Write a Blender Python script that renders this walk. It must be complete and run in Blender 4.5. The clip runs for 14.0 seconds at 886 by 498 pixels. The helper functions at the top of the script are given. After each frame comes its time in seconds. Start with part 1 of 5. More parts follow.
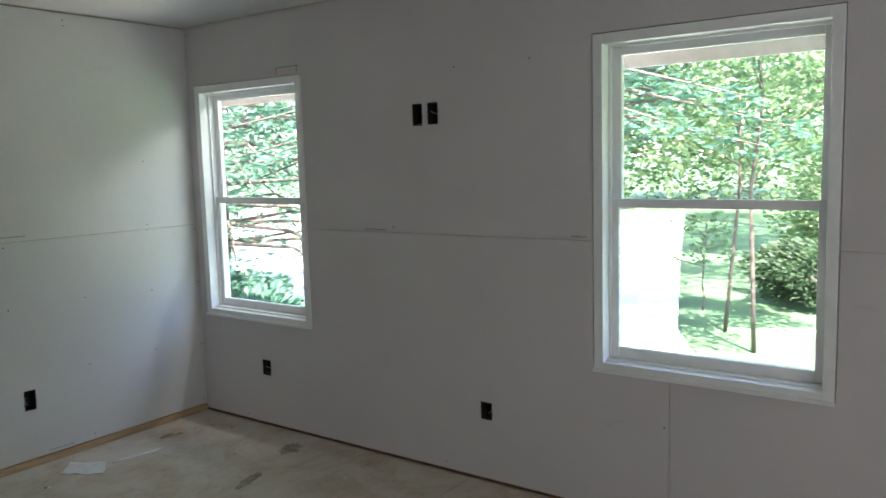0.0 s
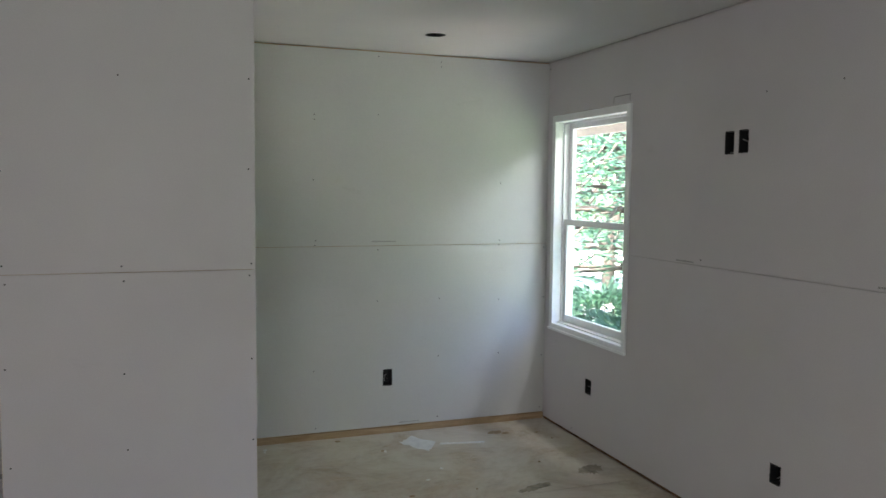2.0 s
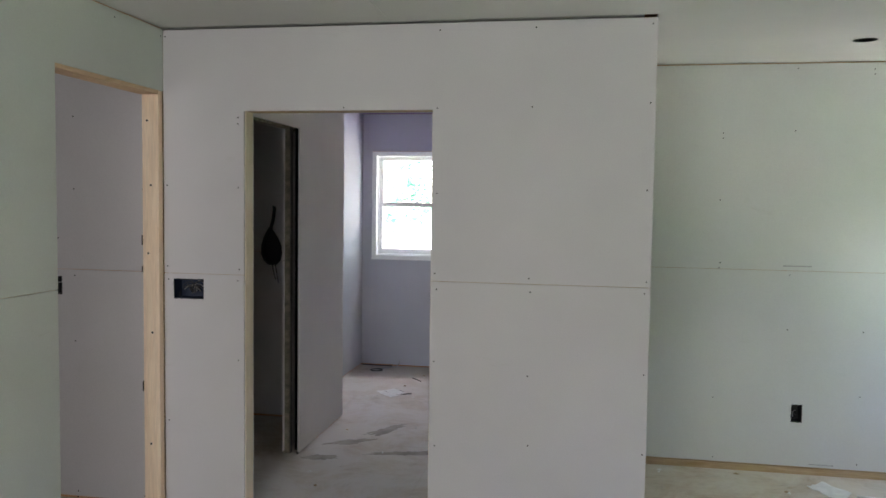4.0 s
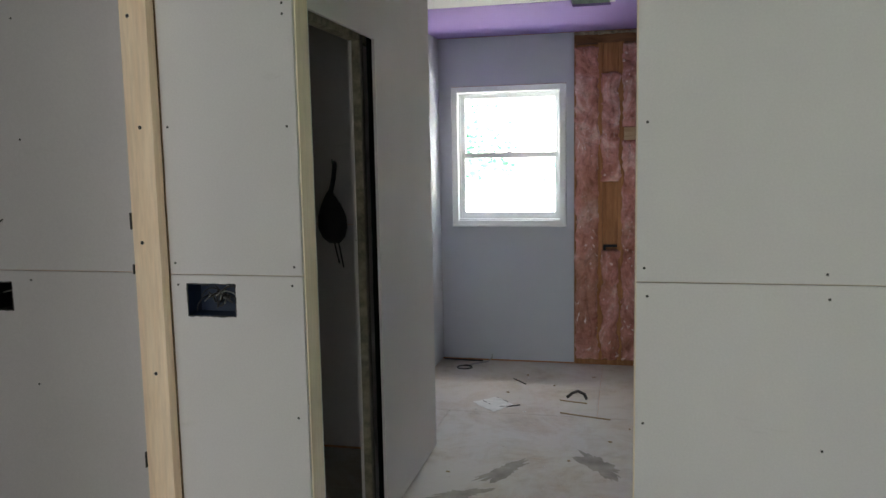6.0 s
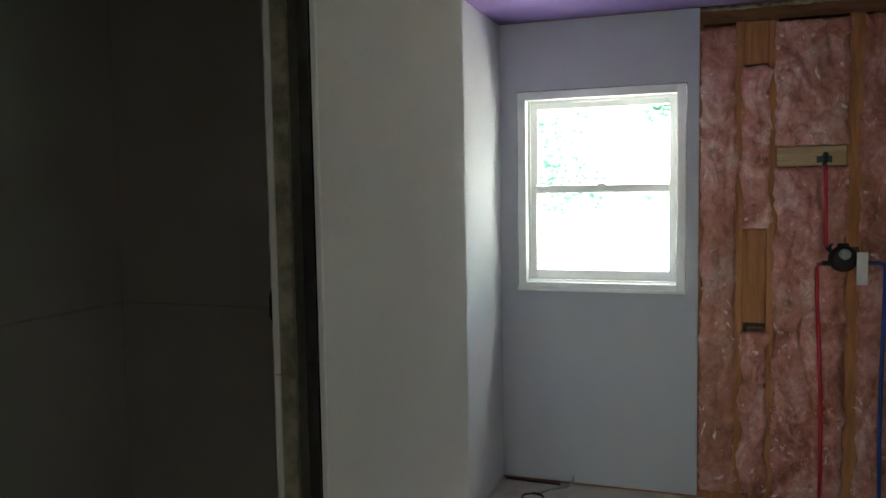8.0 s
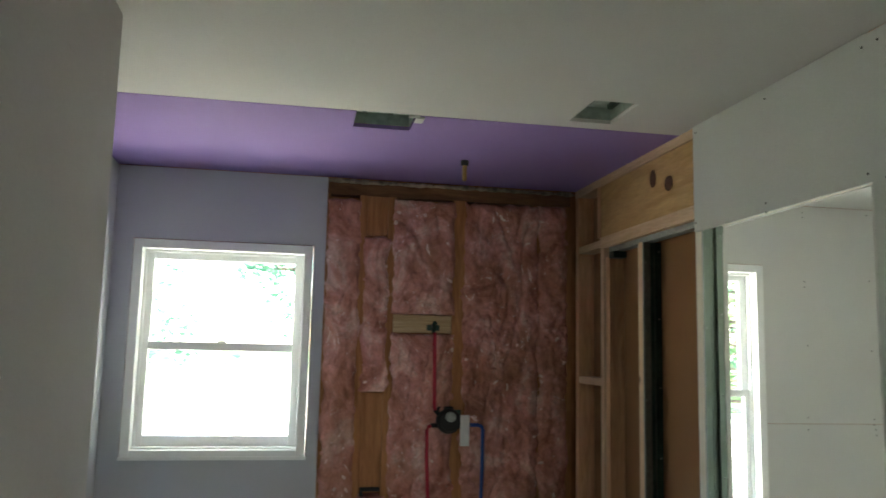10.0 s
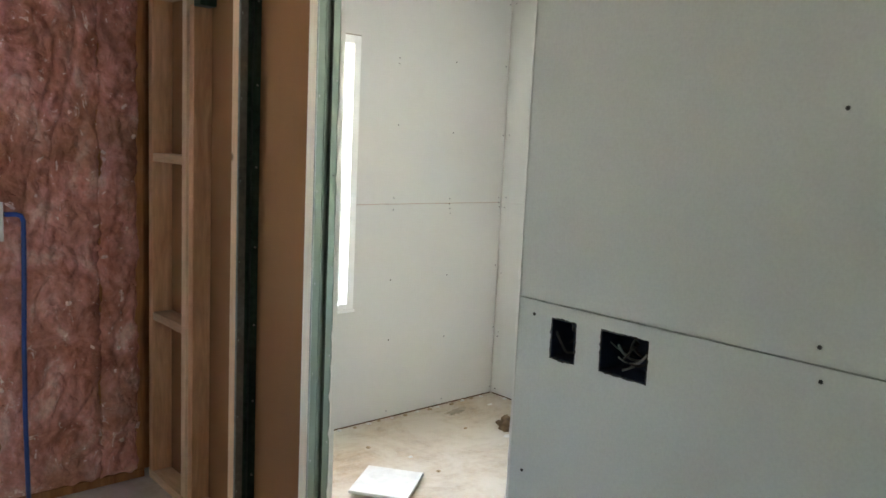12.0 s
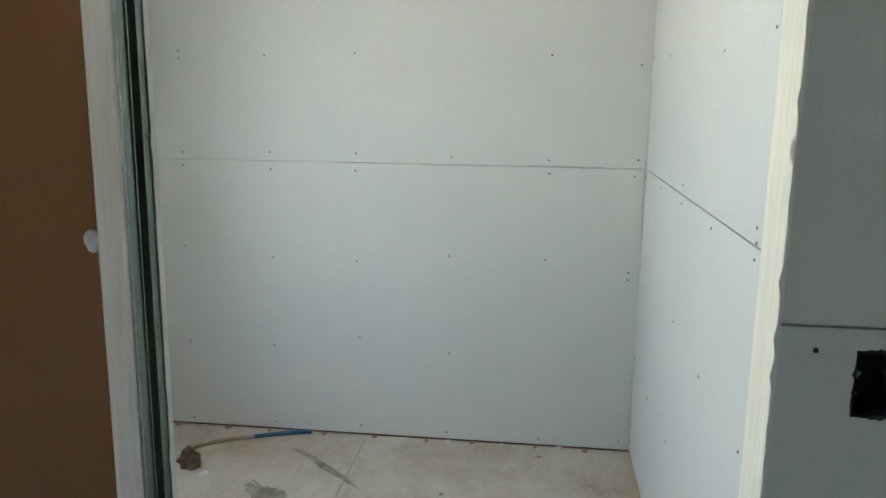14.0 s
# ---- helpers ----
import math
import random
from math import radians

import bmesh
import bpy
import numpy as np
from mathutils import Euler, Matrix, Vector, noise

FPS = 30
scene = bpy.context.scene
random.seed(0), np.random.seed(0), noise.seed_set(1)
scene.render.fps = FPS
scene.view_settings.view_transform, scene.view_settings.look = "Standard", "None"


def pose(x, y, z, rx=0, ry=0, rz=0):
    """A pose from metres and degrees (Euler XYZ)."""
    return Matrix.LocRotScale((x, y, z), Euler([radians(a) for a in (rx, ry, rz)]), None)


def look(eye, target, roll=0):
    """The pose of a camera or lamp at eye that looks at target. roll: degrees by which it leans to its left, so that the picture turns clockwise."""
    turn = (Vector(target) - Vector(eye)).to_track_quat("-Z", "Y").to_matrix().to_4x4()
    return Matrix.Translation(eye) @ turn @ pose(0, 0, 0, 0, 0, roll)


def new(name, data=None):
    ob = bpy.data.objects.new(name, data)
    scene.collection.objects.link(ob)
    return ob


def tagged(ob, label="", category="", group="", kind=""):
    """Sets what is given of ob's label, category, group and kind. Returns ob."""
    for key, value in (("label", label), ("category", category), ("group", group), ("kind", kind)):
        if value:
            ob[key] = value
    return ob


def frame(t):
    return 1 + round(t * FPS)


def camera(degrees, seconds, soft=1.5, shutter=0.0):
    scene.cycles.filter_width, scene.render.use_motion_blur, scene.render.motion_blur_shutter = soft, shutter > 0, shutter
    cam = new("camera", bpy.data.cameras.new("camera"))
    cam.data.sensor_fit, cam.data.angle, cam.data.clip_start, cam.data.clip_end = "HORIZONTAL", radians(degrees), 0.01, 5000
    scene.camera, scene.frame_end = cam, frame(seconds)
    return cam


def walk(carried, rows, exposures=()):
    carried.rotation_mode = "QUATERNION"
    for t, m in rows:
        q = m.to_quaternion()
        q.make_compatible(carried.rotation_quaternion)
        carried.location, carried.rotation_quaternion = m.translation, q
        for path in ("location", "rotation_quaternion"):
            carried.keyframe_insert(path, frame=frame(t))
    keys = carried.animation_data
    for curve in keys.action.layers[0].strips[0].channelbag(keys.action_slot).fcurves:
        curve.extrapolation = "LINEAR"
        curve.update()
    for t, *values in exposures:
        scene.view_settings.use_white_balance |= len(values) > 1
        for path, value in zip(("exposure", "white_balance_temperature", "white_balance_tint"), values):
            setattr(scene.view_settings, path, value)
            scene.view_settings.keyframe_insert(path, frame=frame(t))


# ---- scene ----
cam = camera(59.0, 14.0, shutter=0.15)
EXPOSURE = 3.9
LIGHTNESS = [(0.0, -0.26, 6420, 15), (0.5, -0.55, 6420, 16), (1.0, -0.95, 6450, 18), (1.5, -0.55, 6450, 16), (2.0, -0.06, 6500, 16), (2.5, 0.16, 6550, 14), (3.0, 0.12, 6500, 12), (4.0, 0.46, 6500, 13),
             (6.5, 0.43, 6650, 3), (7.0, 0.47, 6750, 1), (9.3, 0.08, 7000, -4), (9.5, 0.10, 7000, -4), (10.0, 0.21, 7100, -2), (10.5, 0.37, 7150, 0), (11.0, 0.62, 7100, 3), (11.5, 1.08, 7000, 5), (12.0, 1.20, 7000, 6), (12.5, 1.22, 6900, 6), (13.0, 0.90, 6700, 6), (13.5, 0.52, 6550, 5), (14.0, 0.20, 6450, 2)]
PATH = [
    (0, (-1.019, -2.93, 1.594), (0.589, -1.763, 1.364), -1.6),
    (0.5, (-0.832, -3.116, 1.574), (0.554, -1.686, 1.389), -1.0),
    (1, (-0.582, -3.273, 1.571), (0.564, -1.642, 1.406), -0.4),
    (1.5, (-0.417, -3.42, 1.586), (0.446, -1.622, 1.436), 0.2),
    (2, (-0.399, -3.526, 1.582), (0.282, -1.651, 1.43), 0.6),
    (2.5, (-0.371, -3.617, 1.599), (0.062, -1.669, 1.471), 0.3),
    (3, (-0.295, -3.653, 1.609), (-0.17, -1.659, 1.511), 0.3),
    (3.5, (-0.272, -3.675, 1.601), (-0.388, -1.68, 1.51), 0.5),
    (4, (-0.307, -3.635, 1.591), (-0.658, -1.669, 1.474), 0.8),
    (6.3, (-1.114, -1.784, 1.552), (-1.581, 0.146, 1.315), -1.0),
    (6.5, (-1.135, -1.575, 1.554), (-1.621, 0.35, 1.314), -1.0),
    (7, (-1.137, -1.066, 1.534), (-1.771, 0.815, 1.289), -1.8),
    (7.2, (-1.182, -0.868, 1.538), (-1.863, 0.995, 1.286), -1.5),
    (9.3, (-1.462, -0.136, 1.619), (-1.694, 1.842, 1.804), -0.4),
    (9.5, (-1.506, -0.16, 1.618), (-1.577, 1.826, 1.838), -0.1),
    (10, (-1.554, -0.22, 1.582), (-1.187, 1.729, 1.836), 1.3),
    (10.5, (-1.558, -0.189, 1.608), (-0.811, 1.656, 1.802), 1.8),
    (11, (-1.533, -0.123, 1.589), (-0.537, 1.611, 1.625), 2.5),
    (11.5, (-1.476, 0.061, 1.557), (-0.288, 1.666, 1.437), 3.0),
    (12, (-1.399, 0.341, 1.545), (-0.074, 1.816, 1.286), 2.7),
    (12.5, (-1.356, 0.749, 1.515), (0.148, 2.024, 1.175), 2.2),
    (13, (-1.282, 1.158, 1.504), (0.389, 2.194, 1.139), 1.1),
    (13.5, (-1.126, 1.532, 1.514), (0.71, 2.227, 1.13), 1.1),
    (14, (-1.121, 1.827, 1.505), (0.826, 2.064, 1.117), 0.7),
]
walk(cam, [(t, look(e, g, r)) for t, e, g, r in PATH], exposures=[(t, EXPOSURE + e, k, m) for t, e, k, m in LIGHTNESS])

# ---- world and sun ----
world = bpy.data.worlds.new("world")
scene.world = world
world.use_nodes = True
wn = world.node_tree
sky = wn.nodes.new("ShaderNodeTexSky")
sky.sky_type = "NISHITA"
sky.sun_disc = False
sky.sun_elevation = radians(60)
sky.sun_rotation = radians(230)
wn.nodes["Background"].inputs["Strength"].default_value = 0.15
wn.links.new(sky.outputs[0], wn.nodes["Background"].inputs["Color"])
sun = new("sun", bpy.data.lights.new("sun", "SUN"))
sun.data.energy, sun.data.angle, sun.data.color = 5.0, radians(0.5), (1.0, 0.95, 0.87)
sun.matrix_world = look((-0.38, -0.32, 0.866), (0, 0, 0))


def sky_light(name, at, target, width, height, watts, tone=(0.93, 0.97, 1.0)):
    """An area lamp standing in for daylight through an opening."""
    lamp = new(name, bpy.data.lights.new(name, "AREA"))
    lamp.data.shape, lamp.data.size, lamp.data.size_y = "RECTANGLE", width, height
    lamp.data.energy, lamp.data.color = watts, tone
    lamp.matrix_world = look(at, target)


sky_light("skylight_south_a", (-1.7, -5.66, 1.45), (-1.7, 0, 1.45), 1.3, 1.5, 2.2)
sky_light("skylight_south_b", (-0.2, -5.66, 1.45), (-0.2, 0, 1.45), 1.3, 1.5, 1.0)
sky_light("skylight_side_room", (0.54, 4.15, 1.40), (0.54, 0, 1.37), 1.20, 1.70, 2.25, (0.91, 0.91, 1.0))
# unseen lamps above and below the window, added for sky and ground light
sky_light("sky_fill_bathroom", (-1.90, 4.28, 2.20), (-1.95, 2.6, 1.0), 0.95, 0.30, 1.5, (0.90, 0.95, 1.0))
sky_light("ground_fill_bathroom", (-1.90, 4.08, 0.78), (-1.92, 3.0, 1.95), 0.80, 0.22, 0.7, (0.97, 0.98, 1.0))
# unseen lamp under the eave, added for the sky glow on the alcove wall
sky_light("sky_fill_alcove", (2.56, 0.10, 2.20), (1.60, 0.10, 1.35), 1.30, 0.12, 1.05, (0.88, 0.95, 1.0))
# unseen lamp added to brighten the hall, set in a made-up opening
sky_light("hall_fill_light", (-3.5, -2.99, 1.45), (-3.5, 0, 1.45), 0.9, 1.3, 0.5)


# ---- materials ----
def material(name, rough=0.8, metal=0.0, spec=0.5):
    m = bpy.data.materials.new(name)
    m.use_nodes = True
    b = m.node_tree.nodes["Principled BSDF"]
    b.inputs["Roughness"].default_value = rough
    b.inputs["Metallic"].default_value = metal
    b.inputs["Specular IOR Level"].default_value = spec
    return m, m.node_tree, b


def node(nt, kind, **values):
    n = nt.nodes.new(kind)
    for key, v in values.items():
        n.inputs[key].default_value = v
    return n


def coords(nt, scale=(1, 1, 1)):
    c = nt.nodes.new("ShaderNodeTexCoord")
    mp = nt.nodes.new("ShaderNodeMapping")
    mp.inputs["Scale"].default_value = scale
    nt.links.new(c.outputs["Object"], mp.inputs["Vector"])
    return mp.outputs["Vector"]


def noise_tex(nt, vec, scale, detail=4.0, rough=0.55, distort=0.0):
    n = node(nt, "ShaderNodeTexNoise", Scale=scale, Detail=detail, Roughness=rough, Distortion=distort)
    nt.links.new(vec, n.inputs["Vector"])
    return n.outputs["Fac"]


def ramp(nt, fac, stops):
    r = nt.nodes.new("ShaderNodeValToRGB")
    while len(r.color_ramp.elements) < len(stops):
        r.color_ramp.elements.new(0.5)
    for e, (p, c) in zip(r.color_ramp.elements, stops):
        e.position, e.color = p, (*c, 1) if len(c) == 3 else (c[0], c[0], c[0], 1)
    nt.links.new(fac, r.inputs["Fac"])
    return r.outputs["Color"]


def mix(nt, fac, a, b, mode="MIX"):
    n = nt.nodes.new("ShaderNodeMix")
    n.data_type, n.blend_type = "RGBA", mode
    for socket, v in ((n.inputs[0], fac), (n.inputs[6], a), (n.inputs[7], b)):
        if isinstance(v, (int, float)):
            socket.default_value = v
        elif isinstance(v, tuple):
            socket.default_value = (*v, 1)
        else:
            nt.links.new(v, socket)
    return n.outputs[2]


def bump(nt, b, height, strength=0.2, distance=0.005):
    n = node(nt, "ShaderNodeBump", Strength=strength, Distance=distance)
    nt.links.new(height, n.inputs["Height"])
    nt.links.new(n.outputs["Normal"], b.inputs["Normal"])


def drywall_material(name, base, warm):
    m, nt, b = material(name, 0.85, spec=0.25)
    v = coords(nt)
    broad = ramp(nt, noise_tex(nt, v, 1.3, 3), [(0.3, tuple(c * 0.93 for c in base)), (0.7, base)])
    fibre = ramp(nt, noise_tex(nt, v, 180, 2), [(0.3, (0.94,)), (0.7, (1.0,))])
    col = mix(nt, 1.0, broad, fibre, "MULTIPLY")
    smear = noise_tex(nt, coords(nt, (2.2, 2.2, 7.0)), 1.6, 5, 0.6, 0.6)
    col = mix(nt, ramp(nt, smear, [(0.68, (0.0,)), (0.80, (0.35,))]), col, warm)
    nt.links.new(col, b.inputs["Base Color"])
    bump(nt, b, noise_tex(nt, v, 240, 3), 0.08, 0.001)
    return m


def plain_material(name, colour, rough=0.5, metal=0.0, spread=0.12, scale=20.0):
    m, nt, b = material(name, rough, metal)
    v = coords(nt)
    dark = tuple(c * (1 - spread) for c in colour)
    nt.links.new(ramp(nt, noise_tex(nt, v, scale, 4), [(0.35, dark), (0.65, colour)]), b.inputs["Base Color"])
    return m


def wood_material(name, light, dark, stretch, knots=True):
    m, nt, b = material(name, 0.65, spec=0.3)
    v = coords(nt, stretch)
    grain = noise_tex(nt, v, 9.0, 6, 0.6, 0.8)
    col = ramp(nt, grain, [(0.32, dark), (0.5, tuple((a + c) / 2 for a, c in zip(light, dark))), (0.68, light)])
    fine = ramp(nt, noise_tex(nt, v, 45, 3), [(0.3, (0.86,)), (0.7, (1.0,))])
    col = mix(nt, 1.0, col, fine, "MULTIPLY")
    info = nt.nodes.new("ShaderNodeObjectInfo")
    col = mix(nt, 1.0, col, ramp(nt, info.outputs["Random"], [(0.0, (0.82,)), (1.0, (1.08,))]), "MULTIPLY")
    if knots:
        vo = node(nt, "ShaderNodeTexVoronoi", Scale=2.6)
        nt.links.new(coords(nt, (1.0, 1.0, 1.0)), vo.inputs["Vector"])
        col = mix(nt, ramp(nt, vo.outputs["Distance"], [(0.03, (0.75,)), (0.055, (0.0,))]), col, (0.10, 0.045, 0.02))
    nt.links.new(col, b.inputs["Base Color"])
    bump(nt, b, grain, 0.15, 0.002)
    return m


def floor_material(name, wood_a, wood_b, dust, amount):
    m, nt, b = material(name, 0.85, spec=0.25)
    v = coords(nt)
    grain = noise_tex(nt, coords(nt, (1.0, 5.0, 1.0)), 5.0, 6, 0.65, 0.6)
    col = ramp(nt, grain, [(0.3, wood_a), (0.7, wood_b)])
    stain = noise_tex(nt, v, 2.1, 5, 0.65, 0.4)
    col = mix(nt, ramp(nt, stain, [(0.58, (0.0,)), (0.74, (0.45,))]), col, tuple(c * 0.45 for c in wood_a))
    patch = noise_tex(nt, v, 6.5, 6, 0.7, 0.3)
    col = mix(nt, ramp(nt, patch, [(0.50, (0.0,)), (0.66, (0.5,))]), col, tuple(c * 0.6 for c in wood_a))
    powder = noise_tex(nt, v, 2.3, 9, 0.75, 0.5)
    col = mix(nt, ramp(nt, powder, [(0.40 - amount, (0.0,)), (0.66 - amount, (0.9,))]), col, dust)
    speck = noise_tex(nt, v, 38, 3, 0.6)
    col = mix(nt, ramp(nt, speck, [(0.66, (0.0,)), (0.72, (0.7,))]), col, dust)
    dark = noise_tex(nt, v, 23, 4, 0.7)
    col = mix(nt, ramp(nt, dark, [(0.66, (0.0,)), (0.75, (0.55,))]), col, (0.12, 0.09, 0.06))
    nt.links.new(col, b.inputs["Base Color"])
    bump(nt, b, noise_tex(nt, v, 60, 5), 0.25, 0.003)
    return m


DRYWALL = drywall_material("drywall_paper", (0.672, 0.636, 0.638), (0.42, 0.40, 0.37))
GREENBOARD = drywall_material("moisture_board", (0.635, 0.65, 0.61), (0.42, 0.43, 0.38))
ALCOVEBOARD = drywall_material("alcove_board", (0.645, 0.643, 0.618), (0.42, 0.41, 0.37))
GREYBOARD = drywall_material("grey_board", (0.56, 0.57, 0.62), (0.40, 0.40, 0.43))
WHITEBOARD = drywall_material("ceiling_board", (0.68, 0.675, 0.65), (0.50, 0.48, 0.45))
PURPLE = drywall_material("purple_board", (0.33, 0.23, 0.52), (0.28, 0.21, 0.42))
GYPSUM = plain_material("gypsum_edge", (0.74, 0.73, 0.70), 0.9)
BACKPAPER = drywall_material("brown_back_paper", (0.29, 0.148, 0.066), (0.23, 0.12, 0.055))
STUD = wood_material("stud_wood_upright", (0.80, 0.48, 0.28), (0.60, 0.32, 0.17), (3, 3, 0.35))
# stud wood in a darker, more orange tone
DARKSTUD = wood_material("dark_orange_stud_wood", (0.56, 0.26, 0.11), (0.32, 0.13, 0.05), (3, 3, 0.35))
PLATE = wood_material("plate_wood_along_y", (0.74, 0.54, 0.36), (0.58, 0.39, 0.23), (3, 0.35, 3))
PLATEX = wood_material("plate_wood_along_x", (0.62, 0.46, 0.28), (0.44, 0.29, 0.15), (0.5, 6, 6), False)
BEAM = wood_material("header_wood", (0.72, 0.46, 0.21), (0.55, 0.33, 0.13), (4, 0.35, 2.2), False)
PALEWOOD = wood_material("pale_stud_edge", (0.88, 0.68, 0.47), (0.78, 0.55, 0.35), (3, 3, 0.3))
CREAM = wood_material("cream_jamb_wood", (0.84, 0.79, 0.68), (0.79, 0.73, 0.61), (3, 3, 0.2))
ROUGHJAMB = plain_material("rough_grey_jamb", (0.30, 0.27, 0.20), 0.85, 0, 0.5, 26)
GAPWOOD = plain_material("rusty_plate_edge", (0.20, 0.105, 0.05), 0.9, 0, 0.6, 16)
PEACHWOOD = wood_material("peach_jamb_wood", (0.93, 0.74, 0.55), (0.84, 0.62, 0.43), (3, 3, 0.25))
JAMBPINE = wood_material("doorway_pine", (0.83, 0.72, 0.58), (0.77, 0.65, 0.50), (3, 3, 0.2))
KNOT = plain_material("wood_knot", (0.16, 0.07, 0.03), 0.7, 0, 0.4, 60)
SUBFLOOR = floor_material("dusty_subfloor", (0.38, 0.29, 0.20), (0.54, 0.43, 0.31), (0.63, 0.58, 0.50), 0.09)
BATHFLOOR = floor_material("chalky_subfloor", (0.44, 0.35, 0.27), (0.54, 0.45, 0.36), (0.61, 0.575, 0.54), 0.12)
VINYL = plain_material("white_vinyl", (0.88, 0.89, 0.88), 0.35, 0, 0.04)
SCREW = plain_material("dark_screw", (0.035, 0.033, 0.03), 0.5, 0.3)
BLUEBOX = plain_material("blue_plastic", (0.006, 0.016, 0.045), 0.45)
BLACKPLASTIC = plain_material("black_plastic", (0.010, 0.010, 0.010), 0.6)
WIRE = plain_material("grey_wire", (0.35, 0.35, 0.34), 0.45)
DARKWIRE = plain_material("dark_cable", (0.05, 0.045, 0.04), 0.5)
STEEL = plain_material("galvanised_steel", (0.36, 0.39, 0.37), 0.45, 0.5, 0.25, 60)
DUCT = plain_material("duct_steel", (0.42, 0.50, 0.45), 0.6, 0.1, 0.3, 30)
DARKSTEEL = plain_material("dark_green_steel", (0.045, 0.085, 0.065), 0.4, 0.5, 0.4, 40)
GREYSTEEL = plain_material("dull_grey_steel", (0.17, 0.155, 0.13), 0.5, 0.0, 0.3, 50)
GREENSTEEL = plain_material("greenish_steel", (0.21, 0.26, 0.225), 0.3, 0.9, 0.10, 8)
# flat near-black that paints the shade inside the door pocket
SLOTSHADE, slot_tree, slot_shader = material("slot_shade_black", 0.95, 0.0, 0.05)
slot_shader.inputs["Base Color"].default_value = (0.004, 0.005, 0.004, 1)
TUFT = plain_material("pale_glass_wool", (0.93, 0.68, 0.62), 0.6, 0, 0.3, 40)
DARKPLATE = wood_material("dark_plate_wood", (0.30, 0.15, 0.07), (0.15, 0.065, 0.03), (0.4, 3, 3), False)
REDPEX = plain_material("red_pipe", (0.55, 0.02, 0.05), 0.35)
BLUEPEX = plain_material("blue_pipe", (0.02, 0.07, 0.32), 0.35)
TEALPIPE = plain_material("teal_pipe", (0.025, 0.11, 0.22), 0.4)
BRASS = plain_material("brass", (0.45, 0.30, 0.13), 0.4, 0.9)
PAPER = plain_material("white_paper", (0.78, 0.78, 0.76), 0.8)
BROWNLUMP = plain_material("brown_clod", (0.20, 0.13, 0.07), 0.9, 0, 0.5, 30)
CARDBOARD = plain_material("cardboard", (0.38, 0.28, 0.17), 0.85)
FABRIC = plain_material("dark_fabric", (0.018, 0.02, 0.025), 0.9)
FOAMTAN = plain_material("tan_foam", (0.50, 0.40, 0.29), 0.9, 0, 0.6, 30)
TORNPAPER = plain_material("torn_dark_paper", (0.07, 0.065, 0.06), 0.9, 0, 0.7, 300)
INK = plain_material("printed_ink", (0.36, 0.35, 0.335), 0.9)
GRAPHITE = plain_material("pencil_line", (0.20, 0.18, 0.17), 0.9)
SMEAR = plain_material("floor_smear", (0.42, 0.36, 0.27), 0.9, 0, 0.5, 14)
DUSTMARK = plain_material("grey_scuff", (0.40, 0.36, 0.31), 0.9, 0, 0.35, 9)
SIDING = plain_material("pale_siding", (0.70, 0.66, 0.63), 0.7)
SOFFIT = plain_material("pink_white_soffit", (0.80, 0.72, 0.70), 0.7)
SHINGLE = plain_material("roof_felt", (0.10, 0.10, 0.10), 0.9)
LAWN = plain_material("lawn", (0.06, 0.125, 0.05), 0.9, 0, 0.45, 1.6)
GRAVEL = plain_material("pale_gravel", (0.52, 0.50, 0.46), 0.9, 0, 0.2, 30)
BARK = plain_material("bark", (0.10, 0.08, 0.065), 0.9, 0, 0.4, 14)


def insulation_material():
    """Pink fibreglass behind crinkled clear film: blotches and folds, with crease shade and glints painted in."""
    m, nt, b = material("pink_fibreglass", 0.75, spec=0.35)
    v = coords(nt, (1.0, 1.0, 0.75))
    # dark end paints shade in the creases, pale end the highlights
    col = ramp(nt, noise_tex(nt, v, 6.0, 6, 0.66, 0.7), [(0.32, (0.30, 0.09, 0.06)), (0.43, (0.55, 0.22, 0.17)), (0.54, (0.74, 0.35, 0.31)), (0.64, (0.88, 0.58, 0.53))])
    brown = noise_tex(nt, v, 2.6, 5, 0.65, 0.8)
    col = mix(nt, ramp(nt, brown, [(0.50, (0.0,)), (0.62, (0.55,))]), col, (0.42, 0.20, 0.12))
    fibre = ramp(nt, noise_tex(nt, v, 55, 6, 0.75, 0.4), [(0.36, (0.80,)), (0.60, (1.05,))])
    col = mix(nt, 1.0, col, fibre, "MULTIPLY")
    info = nt.nodes.new("ShaderNodeObjectInfo")
    col = mix(nt, ramp(nt, info.outputs["Random"], [(0.0, (0.0,)), (1.0, (0.22,))]), col, (0.52, 0.28, 0.18))
    # pale fluff patches, also painted as glints off the film
    fluff_glints = noise_tex(nt, coords(nt, (1.4, 1.4, 0.8)), 13, 5, 0.65, 1.6)
    col = mix(nt, ramp(nt, fluff_glints, [(0.62, (0.0,)), (0.68, (0.85,))]), col, (0.97, 0.84, 0.78))
    nt.links.new(col, b.inputs["Base Color"])
    b.inputs["Coat Roughness"].default_value = 0.16
    film = ramp(nt, noise_tex(nt, v, 4.0, 4, 0.6), [(0.40, (0.1,)), (0.55, (0.9,))])
    nt.links.new(film, b.inputs["Coat Weight"])
    n = node(nt, "ShaderNodeBump", Strength=0.9, Distance=0.02)
    nt.links.new(noise_tex(nt, v, 20, 6, 0.68, 0.8), n.inputs["Height"])
    nt.links.new(n.outputs["Normal"], b.inputs["Normal"])
    c = node(nt, "ShaderNodeBump", Strength=1.0, Distance=0.03)
    nt.links.new(noise_tex(nt, coords(nt, (1.0, 1.0, 0.6)), 17, 5, 0.6, 1.5), c.inputs["Height"])
    nt.links.new(c.outputs["Normal"], b.inputs["Coat Normal"])
    return m


INSULATION = insulation_material()


